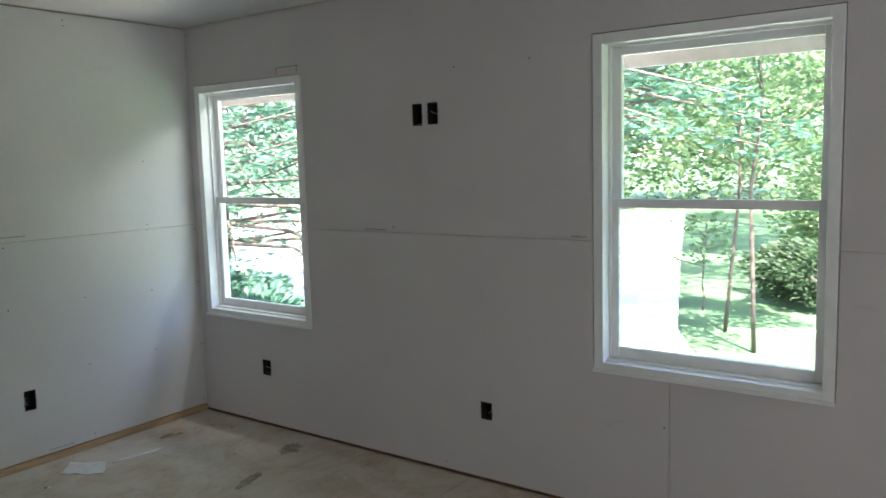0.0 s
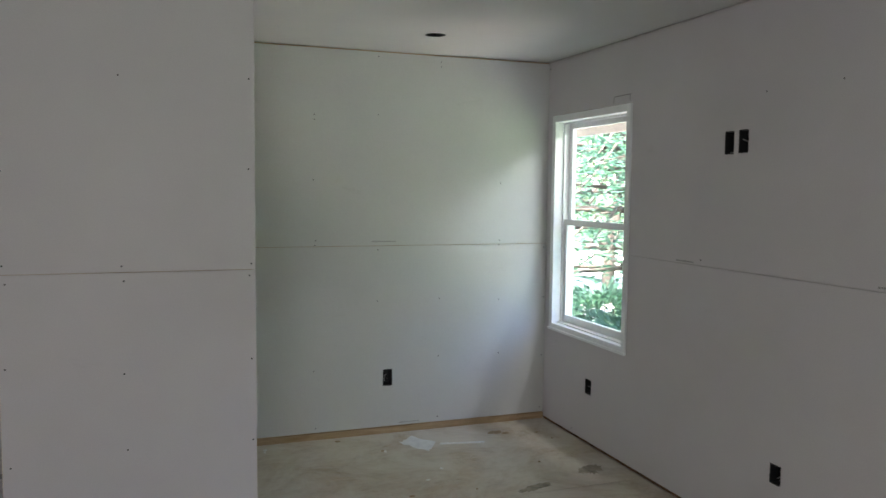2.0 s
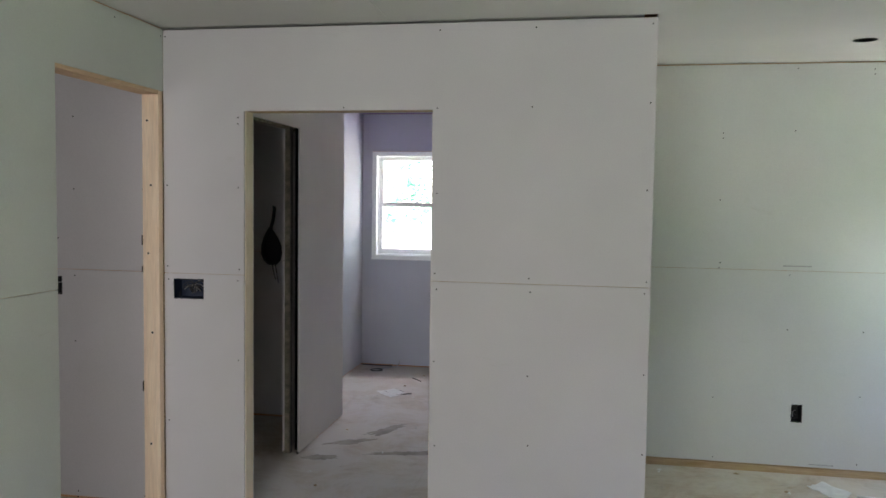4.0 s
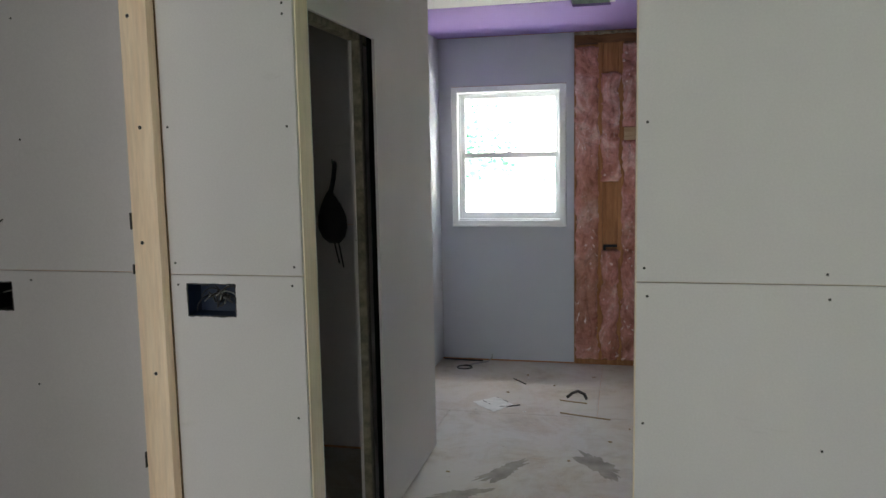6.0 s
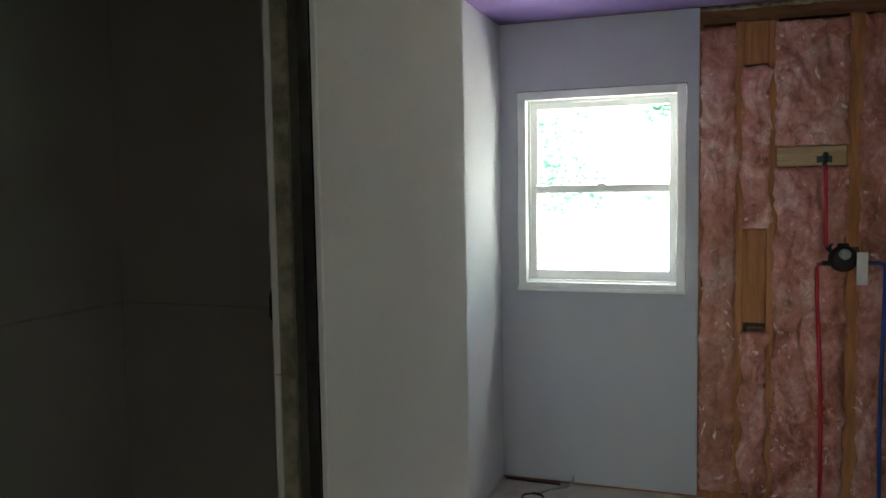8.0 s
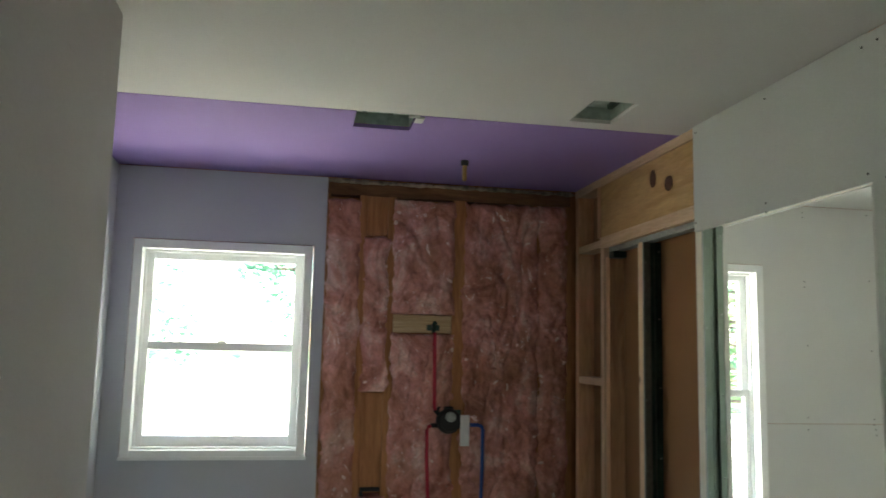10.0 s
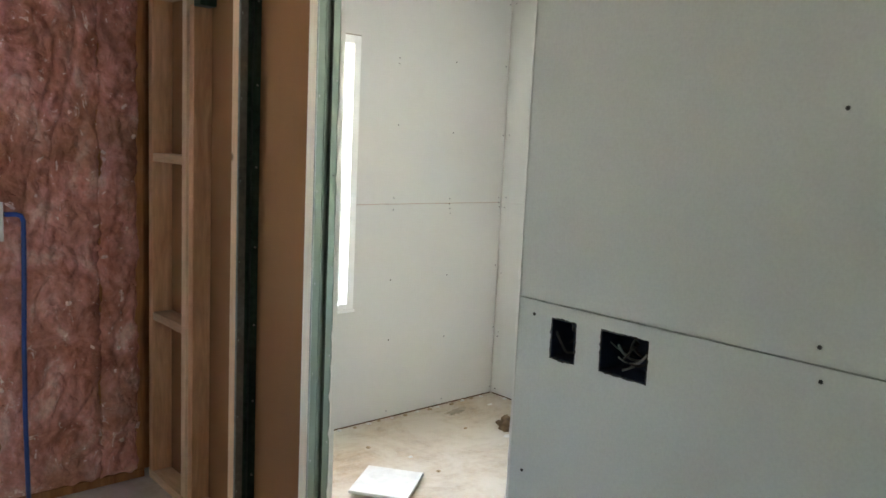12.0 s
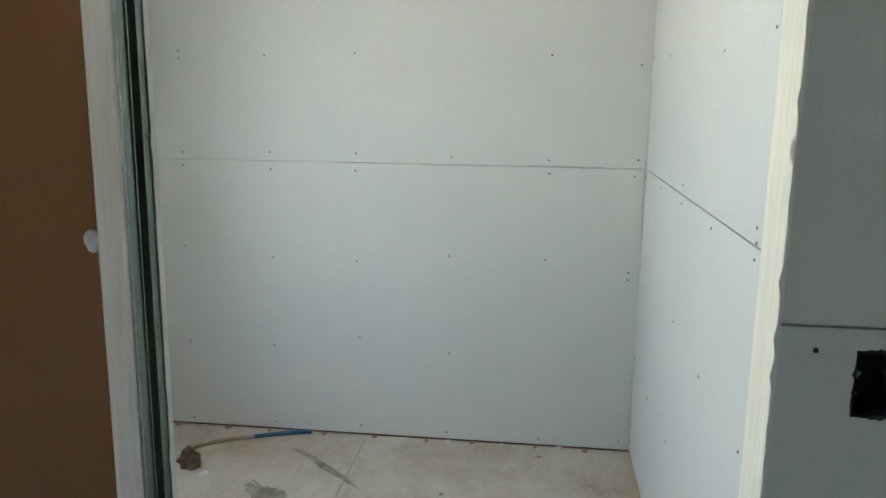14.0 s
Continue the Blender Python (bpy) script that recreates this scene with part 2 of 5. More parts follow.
def glass_material():
    m, nt, b = material("window_glass", 0.0)
    out = nt.nodes["Material Output"]
    clear = nt.nodes.new("ShaderNodeBsdfTransparent")
    gloss = node(nt, "ShaderNodeBsdfGlossy", Roughness=0.02)
    facing = node(nt, "ShaderNodeLayerWeight", Blend=0.5)
    power = nt.nodes.new("ShaderNodeMath")
    power.operation = "POWER"
    power.inputs[1].default_value = 4.0
    nt.links.new(facing.outputs["Facing"], power.inputs[0])
    fres = nt.nodes.new("ShaderNodeMath")
    fres.operation = "MULTIPLY_ADD"
    fres.inputs[1].default_value, fres.inputs[2].default_value = 0.5, 0.03
    nt.links.new(power.outputs[0], fres.inputs[0])
    mx = nt.nodes.new("ShaderNodeMixShader")
    nt.links.new(fres.outputs[0], mx.inputs[0])
    nt.links.new(clear.outputs[0], mx.inputs[1])
    nt.links.new(gloss.outputs[0], mx.inputs[2])
    nt.links.new(mx.outputs[0], out.inputs["Surface"])
    return m


GLASS = glass_material()


def leaf_material(name, a, c):
    m, nt, b = material(name, 0.5, spec=0.3)
    out = nt.nodes["Material Output"]
    g = nt.nodes.new("ShaderNodeNewGeometry")
    col = ramp(nt, g.outputs["Random Per Island"], [(0.0, a), (1.0, c)])
    nt.links.new(col, b.inputs["Base Color"])
    tr = nt.nodes.new("ShaderNodeBsdfTranslucent")
    nt.links.new(mix(nt, 1.0, col, (1.35, 1.5, 1.15), "MULTIPLY"), tr.inputs["Color"])
    mx = nt.nodes.new("ShaderNodeMixShader")
    mx.inputs[0].default_value = 0.45
    nt.links.new(b.outputs[0], mx.inputs[1])
    nt.links.new(tr.outputs[0], mx.inputs[2])
    nt.links.new(mx.outputs[0], out.inputs["Surface"])
    return m


LEAF = leaf_material("broad_leaves", (0.085, 0.15, 0.075), (0.18, 0.24, 0.13))
DARKLEAF = leaf_material("shaded_leaves", (0.035, 0.065, 0.035), (0.065, 0.10, 0.055))
NEEDLE = leaf_material("conifer_needles", (0.045, 0.115, 0.085), (0.10, 0.19, 0.14))


# ---- geometry helpers ----
def mesh_object(name, bm, mat, parent=None, label=""):
    me = bpy.data.meshes.new(name)
    bm.to_mesh(me)
    bm.free()
    me.materials.append(mat)
    ob = new(name, me)
    if parent is not None:
        ob.parent = parent
    if label:
        ob["label"] = label
    return ob


def part(name, bm, mat, parent, label=""):
    return mesh_object(name, bm, mat, parent, label)


def empty(name, at=(0, 0, 0)):
    ob = new(name)
    ob.location = at
    return ob


def add_box(bm, lo, hi, bevel=0.0):
    r = bmesh.ops.create_cube(bm, size=1.0)
    vs = r["verts"]
    size = [b - a for a, b in zip(lo, hi)]
    mid = [(a + b) / 2 for a, b in zip(lo, hi)]
    for v in vs:
        v.co = Vector((v.co[i] * size[i] + mid[i] for i in range(3)))
    if bevel:
        es = list({e for v in vs for e in v.link_edges})
        bmesh.ops.bevel(bm, geom=es, offset=bevel, segments=2, affect="EDGES", profile=0.6)
    return bm


def box(lo, hi, bevel=0.0):
    return add_box(bmesh.new(), lo, hi, bevel)


def boxes(*items):
    bm = bmesh.new()
    for it in items:
        add_box(bm, *it)
    return bm


def place(axis, w, u, v):
    return (w, u, v) if axis == "x" else (u, w, v) if axis == "y" else (u, v, w)


def slab(axis, w0, w1, rects, holes=()):
    """A plate between the planes w0 and w1, made of rectangles (u0, v0, u1, v1) with rectangular holes cut through."""
    us = sorted({round(x, 5) for r in (*rects, *holes) for x in (r[0], r[2])})
    vs = sorted({round(x, 5) for r in (*rects, *holes) for x in (r[1], r[3])})

    def inside(r, u, v):
        return r[0] < u < r[2] and r[1] < v < r[3]

    full = {}
    for i in range(len(us) - 1):
        for j in range(len(vs) - 1):
            u, v = (us[i] + us[i + 1]) / 2, (vs[j] + vs[j + 1]) / 2
            full[i, j] = any(inside(r, u, v) for r in rects) and not any(inside(h, u, v) for h in holes)
    bm, made = bmesh.new(), {}

    def vert(i, j, w):
        if (i, j, w) not in made:
            made[i, j, w] = bm.verts.new(place(axis, w, us[i], vs[j]))
        return made[i, j, w]

    for (i, j), f in full.items():
        if not f:
            continue
        for w in (w0, w1):
            bm.faces.new([vert(i, j, w), vert(i + 1, j, w), vert(i + 1, j + 1, w), vert(i, j + 1, w)])
        for (di, dj), (a, b) in (((-1, 0), ((i, j), (i, j + 1))), ((1, 0), ((i + 1, j), (i + 1, j + 1))),
                                 ((0, -1), ((i, j), (i + 1, j))), ((0, 1), ((i, j + 1), (i + 1, j + 1)))):
            if not full.get((i + di, j + dj)):
                bm.faces.new([vert(*a, w0), vert(*b, w0), vert(*b, w1), vert(*a, w1)])
    bmesh.ops.recalc_face_normals(bm, faces=bm.faces)
    return bm


def tube(points, radius, sides=8, radii=None, caps=True):
    """A round tube along points."""
    bm, rings = bmesh.new(), []
    pts = [Vector(p) for p in points]
    for n, p in enumerate(pts):
        d = (pts[min(n + 1, len(pts) - 1)] - pts[max(n - 1, 0)]).normalized()
        side = d.cross(Vector((0, 0, 1)) if abs(d.z) < 0.9 else Vector((1, 0, 0))).normalized()
        up = side.cross(d)
        r = radii[n] if radii else radius
        rings.append([bm.verts.new(p + r * (math.cos(a) * side + math.sin(a) * up)) for a in (2 * math.pi * k / sides for k in range(sides))])
    for a, b in zip(rings, rings[1:]):
        for k in range(sides):
            bm.faces.new((a[k], a[(k + 1) % sides], b[(k + 1) % sides], b[k]))
    if caps:
        bm.faces.new(rings[0]), bm.faces.new(rings[-1])
    bmesh.ops.recalc_face_normals(bm, faces=bm.faces)
    for f in bm.faces:
        f.smooth = True
    return bm


def lathe(profile, sides=24, axis="z", at=(0, 0, 0)):
    """A turned shape from (radius, height) pairs."""
    bm, rings = bmesh.new(), []
    for r, h in profile:
        ring = []
        for k in range(sides):
            a = 2 * math.pi * k / sides
            c, s = r * math.cos(a), r * math.sin(a)
            p = (c, s, h) if axis == "z" else (c, h, s) if axis == "y" else (h, c, s)
            ring.append(bm.verts.new(Vector(p) + Vector(at)))
        rings.append(ring)
    for a, b in zip(rings, rings[1:]):
        for k in range(sides):
            bm.faces.new((a[k], a[(k + 1) % sides], b[(k + 1) % sides], b[k]))
    if profile[0][0] > 1e-6:
        bm.faces.new(rings[0])
    if profile[-1][0] > 1e-6:
        bm.faces.new(rings[-1])
    bmesh.ops.recalc_face_normals(bm, faces=bm.faces)
    return bm


def structure(ob, label, category):
    return tagged(ob, label, category, kind="structure")

# ---- plan, in metres ----
CEIL = 2.44      # ceiling height
XW = 2.10        # inner face of the east outer wall
YA = 1.275       # back of the bedroom alcove
YN = 3.717       # inner face of the north outer wall
XR = -0.107      # bathroom face of the wall with the pocket door
XL = -2.03       # bathroom face of the closet wall
YL = 1.87        # end of the closet wall
XF = -2.415      # far left wall of the bathroom
XB = -2.385      # bedroom's west wall
YS = -5.6        # bedroom's south wall
SH = 0.0125      # board thickness
JOINT = 1.22     # height of the board joints
WIN1 = (0.271, 0.640, 1.209, 2.080)
WIN2 = (-2.444, 0.640, -1.473, 2.098)
WINB = (-2.325, 1.036, -1.467, 2.083)
WINC = (0.075, 0.645, 1.005, 2.090)

screw_meshes = {}


def screw_mesh(axis, way):
    if (axis, way) not in screw_meshes:
        me = bpy.data.meshes.new("screw")
        h = 0.0012 * way
        bm = lathe([(0.0040, 0.0), (0.0036, h), (0.0016, h * 0.4)], 7, axis)
        bm.to_mesh(me)
        bm.free()
        me.materials.append(SCREW)
        screw_meshes[axis, way] = me
    return screw_meshes[axis, way]


def board(parent, axis, face, way, rect, holes, mat, screws=True, cols=None, seed=0, thin=0.12):
    """One sheet of wallboard. face: the plane that shows; way: +1 if the sheet's face looks along +axis."""
    ob = part("drywall_sheet", slab(axis, face, face - way * SH, [rect], holes), mat, parent)
    if not screws:
        return ob
    rng = random.Random(seed + int(rect[0] * 97) + int(rect[1] * 31))
    u0, v0, u1, v1 = rect
    n = max(1, round((u1 - u0 - 0.03) / 0.4064))
    us = cols or [u0 + 0.016 + k * (u1 - u0 - 0.032) / n for k in range(n + 1)]
    rows = [v0 + 0.03, v0 + 0.42, v0 + 0.80, v1 - 0.03] if v1 - v0 > 0.9 else [v0 + 0.03, v1 - 0.03]
    for u in us:
        for v in rows:
            uu, vv = u + rng.uniform(-0.008, 0.008), v + rng.uniform(-0.03, 0.03) * (0.2 if v in (rows[0], rows[-1]) else 1)
            if rng.random() < thin or any(h[0] - 0.012 < uu < h[2] + 0.012 and h[1] - 0.012 < vv < h[3] + 0.012 for h in holes):
                continue
            s = new("screw", screw_mesh(axis, way))
            s.parent = ob
            s.location = place(axis, face + 0.0002 * way, uu, vv)
            if rng.random() < 0.10:
                s2 = new("screw", screw_mesh(axis, way))
                s2.parent = ob
                s2.location = place(axis, face + 0.0002 * way, uu + rng.uniform(-0.006, 0.006), vv - 0.03)
    return ob


def boarded(parent, axis, face, way, u0, u1, holes, mat, splits=(), low=0.017, top=CEIL - 0.009, screws=True, joint=JOINT, cols=None, thin=0.12):
    """Two rows of sheets with a joint between them, each row split where given (upper, lower)."""
    splits = splits or ((), ())
    for n, (va, vb) in enumerate(((joint + 0.0015, top), (low, joint - 0.0015))):
        edges = [u0, *splits[n], u1]
        for a, b in zip(edges, edges[1:]):
            ea = a + (0.0012 if a != u0 else 0)
            eb = b - (0.0012 if b != u1 else 0)
            board(parent, axis, face, way, (ea, va, eb, vb), holes, mat, screws, cols, 0, thin)


def grow(h, d):
    return (h[0] - d, h[1] - d, h[2] + d, h[3] + d)


# openings for boxes in the walls
BOX_TV1 = (-0.561, 1.760, -0.503, 1.863)
BOX_TV2 = (-0.655, 1.762, -0.597, 1.865)
BOX_W1 = (0.645, 0.317, 0.712, 0.408)
BOX_W2 = (-0.932, 0.318, -0.872, 0.402)
BOX_AL = (0.943, 0.315, 1.002, 0.419)
BOX_P = (-2.332, 1.094, -2.173, 1.192)
BOX_B1 = (1.349, 1.101, 1.415, 1.189)
BOX_B2 = (1.172, 1.104, 1.283, 1.190)
BOX_H = (-3.050, 1.088, -2.985, 1.180)

# -- east outer wall, with two windows --
wall_e = structure(mesh_object("wall_east", slab("x", XW + SH, XW + 0.165, [(YS - 0.2, -0.3, YN + 0.2, 2.50)],
                   [WIN1, WIN2, BOX_TV1, BOX_TV2, BOX_W1, BOX_W2]), SIDING), "outer wall faced with unpainted grey wallboard inside", "wall")
eh = [WIN1, WIN2, BOX_TV1, BOX_TV2, BOX_W1, BOX_W2]
boarded(wall_e, "x", XW, -1, YS + SH, YA - 0.001, eh, DRYWALL, ((-3.6,), (-3.2, -1.815)), thin=0.80)
boarded(wall_e, "x", XW, -1, YA + 0.129, YN - 0.005, [], WHITEBOARD, ((), ()), low=0.009, top=CEIL - 0.004, cols=[3.68, 3.357, 2.968, 2.586, 2.187, 1.79, 1.44])

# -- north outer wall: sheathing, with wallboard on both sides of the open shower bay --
wall_n = structure(mesh_object("wall_north", slab("y", YN + 0.101, YN + 0.165, [(-6.0, -0.3, XW + 0.165, 2.50)], [WINB, WINC]), DARKSTUD),
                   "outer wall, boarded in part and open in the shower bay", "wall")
part("framing", slab("y", YN + SH, YN + 0.1005, [(-6.0, 0.0, -1.411, 2.50), (0.008, 0.0, XW, 2.50)], [WINB, WINC]), DARKSTUD, wall_n)
board(wall_n, "y", YN, -1, (XF, 0.014, -1.411, CEIL - 0.006), [WINB], GREYBOARD, False)
boarded(wall_n, "y", YN, -1, 0.009, XW - 0.001, [WINC], WHITEBOARD, low=0.009, top=CEIL - 0.004)

# -- partition between bedroom and bathroom --
DOOR = (-1.957, -0.01, -1.013, 2.028)
wall_p = structure(mesh_object("wall_partition", slab("y", SH, 0.115 - SH, [(XB - 0.11, 0.0, -SH, CEIL - 0.04)], [DOOR, BOX_P]), PLATEX),
                   "partition of unpainted wallboard with an open doorway", "wall")
boarded(wall_p, "y", 0.0, -1, XB + 0.001, 0.0, [DOOR, BOX_P], DRYWALL, (((), ())), top=CEIL - 0.013, cols=[-0.024, -0.545, -0.987, -1.45, -1.985, -2.365])
boarded(wall_p, "y", 0.115, 1, XL, XR - 0.001, [DOOR], GREENBOARD)
for x0, x1 in ((DOOR[0], DOOR[0] + 0.004), (DOOR[2] - 0.004, DOOR[2])):
    part("door_jamb", box((x0, 0.001 + SH, 0.0), (x1, 0.114 - SH, DOOR[3]), 0.001), JAMBPINE, wall_p, "bare pale wooden jamb stud")

for x0, y0, x1, y1, z1 in ((XW + 0.003, YS + 0.02, XW + SH - 0.0005, YA - 0.002, 0.0165), (XW + 0.003, YA + 0.13, XW + SH - 0.0005, YN - 0.006, 0.0085)):
    part("sole_plate", box((x0, y0, 0.0), (x1, y1, z1)), GAPWOOD, wall_e, "rusty brown plate edge under the boards")
part("sole_plate", box((0.010, YN + 0.003, 0.0), (XW - 0.002, YN + SH - 0.0005, 0.0085)), GAPWOOD, wall_n, "rusty brown plate edge under the boards")

# -- alcove: side wall and back wall --
wall_as = structure(mesh_object("wall_alcove_side", slab("x", XR + SH, -SH, [(0.115, 0.0, 1.513, CEIL)], [BOX_B1, BOX_B2]), PLATE),
                    "stud wall boarded with unpainted grey-green wallboard", "wall")
boarded(wall_as, "x", 0.0, 1, SH, YA - SH, [], DRYWALL)
boarded(wall_as, "x", XR, -1, 0.116 + SH, 1.513, [BOX_B1, BOX_B2], GREENBOARD, cols=[1.472, 0.852, 0.245])
wall_ab = structure(mesh_object("wall_alcove_back", slab("y", YA + SH, YA + 0.115, [(0.0, 0.0, XW, CEIL)], [BOX_AL]), PLATEX),
                    "alcove wall of unpainted wallboard above a bare plate", "wall")
boarded(wall_ab, "y", YA, -1, 0.001, XW - 0.001, [BOX_AL], ALCOVEBOARD, low=0.047, thin=0.45, cols=[0.10, 0.50, 0.91, 1.32, 1.75, 2.08])
boarded(wall_ab, "y", YA + 0.1275, 1, 0.009, XW - 0.001, [], WHITEBOARD)
part("bottom_plate", box((0.002, YA - 0.004, 0.0), (XW - 0.002, YA + SH, 0.040), 0.002), PLATEX, wall_ab, "bare pine bottom plate")

# -- pocket-door wall beyond the doorway to the side room --
HEAD = 2.034
YJ, YE = 2.430, YN - 0.001
pocket = structure(mesh_object("wall_pocket", slab("x", XR + SH, -0.006, [(1.513, HEAD + 0.04, YJ, CEIL)]), PLATE),
                   "wall with an open doorway and a bare pocket-door frame", "wall")
board(pocket, "x", XR, -1, (1.513, HEAD, YJ, CEIL - 0.006), [], GREENBOARD)
part("drywall_sheet", slab("x", -0.004, -0.0042 + SH, [(2.402, 0.014, YE, CEIL - 0.006), (1.39, HEAD + 0.022, 2.4008, CEIL - 0.006), (1.403, 0.014, 1.513, HEAD + 0.021)]), WHITEBOARD, pocket)
part("back_paper", box((-0.0062, 2.430, 0.015), (-0.0044, YE, CEIL - 0.01)), BACKPAPER, pocket, "brown back paper of the far sheet")
part("header_trim", box((XR + SH, 1.513, HEAD + 0.024), (-0.006, YJ, HEAD + 0.0395), 0.002), CREAM, pocket, "pale bare wood above the doorway")
part("door_jamb", box((XR + 0.001, 1.513, 0.0), (-0.0055, 1.517, HEAD + 0.023), 0.001), CREAM, pocket, "bare pale jamb with ragged board edge")
SX0, SX1 = XR + SH, -0.0066
part("top_plate", box((SX0 - 0.001, YJ + 0.002, 2.398), (SX1, YE, CEIL - 0.002), 0.003), PLATE, pocket, "pale top plate")
hb = part("header_beam", box((SX0 + 0.004, YJ + 0.001, 2.142), (SX1, 3.37, 2.396), 0.003), BEAM, pocket, "knotty pine header beam")
for ky, kz, kr in ((2.80, 2.315, 0.030), (2.66, 2.268, 0.036)):
    rng = random.Random(int(ky * 100))
    k = lathe([(0.001, -0.0022), (kr * 0.55, -0.0020), (kr, -0.0004)], 14, "x", (SX0 + 0.004, ky, kz))
    for v in k.verts:
        v.co.z = kz + (v.co.z - kz) * (1.25 if ky > 2.7 else 0.9) + rng.uniform(-0.003, 0.003)
    part("knot", k, KNOT, hb)
part("track_plate", box((SX0 - 0.002, YJ + 0.001, 2.088), (SX1, 3.372, 2.141), 0.003), PLATE, pocket, "pale door-track plate")
part("track", box((SX0 + 0.02, YJ + 0.001, 2.062), (SX1 - 0.02, 3.31, 2.0875), 0.002), STEEL, pocket, "steel sliding-door track")
part("track_bracket", box((SX0 + 0.008, 3.225, 2.030), (SX1 - 0.014, 3.285, 2.061), 0.004), DARKSTEEL, pocket)
part("stud", box((SX0, 3.672, 0.04), (SX1, 3.712, 2.397), 0.003), STUD, pocket)
part("stud", box((SX0, 3.331, 0.04), (SX1, 3.370, 2.087), 0.003), PALEWOOD, pocket)
part("stud", box((SX0 + 0.012, 3.291, 0.04), (SX1, 3.3305, 2.040), 0.003), STUD, pocket)
part("stud", box((SX0 + 0.001, 3.373, 2.142), (SX1, 3.412, 2.397), 0.003), STUD, pocket)
for z in (2.095, 1.425, 0.735):
    part("blocking", box((SX0 + 0.002, 3.3705, z), (SX1, 3.6715, z + 0.036), 0.003), PLATE, pocket)
part("bottom_plate", box((SX0, 3.20, 0.0), (SX1, YE, 0.0395), 0.003), PLATE, pocket)
for y in (2.903, 2.404):
    part("split_stud", box((SX0, y, 0.0), (SX0 + 0.024, y + 0.043, 2.061), 0.002), PALEWOOD if y > 2.6 else CREAM, pocket, "pale wood split stud")
    part("split_stud", box((SX1 - 0.026, y, 0.0), (SX1 - 0.002, y + 0.040, 2.061), 0.002), DARKSTUD, pocket)
    # a folded channel: lit lip, web set back between two flanges
    part("channel_lip", box((SX0 + 0.001, y - 0.0042, 0.0), (SX0 + 0.007, y - 0.0002, 2.06), 0.001), STEEL, pocket, "bright steel lip")
    part("stud_channel", slab("z", 0.0, 2.06, [(SX0 + 0.0075, y - 0.0040, SX0 + 0.0105, y - 0.0002), (SX0 + 0.0105, y - 0.0014, SX0 + 0.032, y - 0.0002), (SX0 + 0.032, y - 0.0040, SX0 + 0.035, y - 0.0002)]),
         GREYSTEEL if y > 2.6 else GREENSTEEL, pocket, "dull steel channel")
    part("stud_channel", slab("z", 0.0, 2.06, [(SX0 + 0.0355, y + 0.012, SX1 - 0.030, y + 0.014), (SX1 - 0.030, y - 0.0040, SX1 - 0.027, y + 0.014), (SX1 - 0.027, y - 0.0014, SX1 - 0.0005, y - 0.0002)]),
         DARKSTEEL if y > 2.6 else GREENSTEEL, pocket, "dark green steel channel")
    for k in range(7):
        z = 0.22 + k * 0.29
        for xr in (SX0 + 0.0125, SX1 - 0.013):
            part("rivet", lathe([(0.0045, 0.0), (0.0036, -0.002), (0.001, -0.0028)], 8, "y", (xr, y - 0.0014, z + (xr - SX0) * 0.8)), STEEL, pocket)
blob = lathe([(0.001, -0.018), (0.011, -0.015), (0.017, -0.006), (0.014, 0.0)], 14, "x", (-0.0063, 2.50, 1.28))
for v in blob.verts:
    k = 1 + 0.55 * noise.noise(v.co * 60)
    v.co.y, v.co.z = 2.50 + (v.co.y - 2.50) * k, 1.28 + (v.co.z - 1.28) * k * 1.15
part("foam_blob", blob, PAPER, pocket, "white foam blob")
part("drip", tube([(-0.008, 2.498, 1.26), (-0.0085, 2.492, 1.1), (-0.008, 2.487, 0.8), (-0.0085, 2.48, 0.4)], 0.0022, 5), WIRE, pocket, "pale glue drip")


def ragged_edge(parent, along, w, u, side, z0, z1, seed):
    """A torn paper and gypsum fringe along a cut board edge. along: the axis on which the fringe spreads."""
    bm, rows = bmesh.new(), []
    n = int((z1 - z0) / 0.025)
    for k in range(n + 1):
        z = z0 + (z1 - z0) * k / n
        spread = 0.004 + 0.0055 * abs(noise.noise(Vector((z * 6, seed, 0)))) + 0.011 * max(0.0, noise.noise(Vector((z * 31, seed, 2))))
        pts = []
        for uu, ww in ((u, w), (u + side * spread, w), (u + side * spread, w + 0.0016), (u, w + 0.0016)):
            pts.append(bm.verts.new((ww, uu, z) if along == "y" else (uu, ww, z)))
        rows.append(pts)
    for a, b in zip(rows, rows[1:]):
        for k in range(4):
            bm.faces.new((a[k], a[(k + 1) % 4], b[(k + 1) % 4], b[k]))
    bm.faces.new(rows[0]), bm.faces.new(rows[-1])
    bmesh.ops.recalc_face_normals(bm, faces=bm.faces)
    return part("torn_edge", bm, GYPSUM, parent, "torn white board edge")


ragged_edge(pocket, "y", XR - 0.0018, 1.512, 1, 0.02, HEAD - 0.004, 3)
ragged_edge(pocket, "x", 2.4000, -0.0055, -1, 0.02, HEAD - 0.004, 5)

# -- closet wall and closet at the bathroom's west side --
CL = (0.14, -0.01, 0.974, 2.035)
wall_c = structure(mesh_object("wall_closet", slab("x", XL - SH, XL - 0.10, [(0.1165, 0.0, YL - SH, CEIL)], [(CL[0], -0.01, CL[2] + 0.36, 2.07)]), STUD),
                   "closet wall with an open pocket-door frame", "wall")
board(wall_c, "x", XL, 1, (0.1165, 0.014, YL, CEIL - 0.006), [CL], DRYWALL, False)
boarded(wall_c, "x", XL - 0.1125, -1, 0.1165, YL - 0.115, [CL], DRYWALL, screws=False)
board(wall_c, "y", YL, 1, (XF, 0.014, XL - SH - 0.0002, CEIL - 0.006), [], GREYBOARD, False)
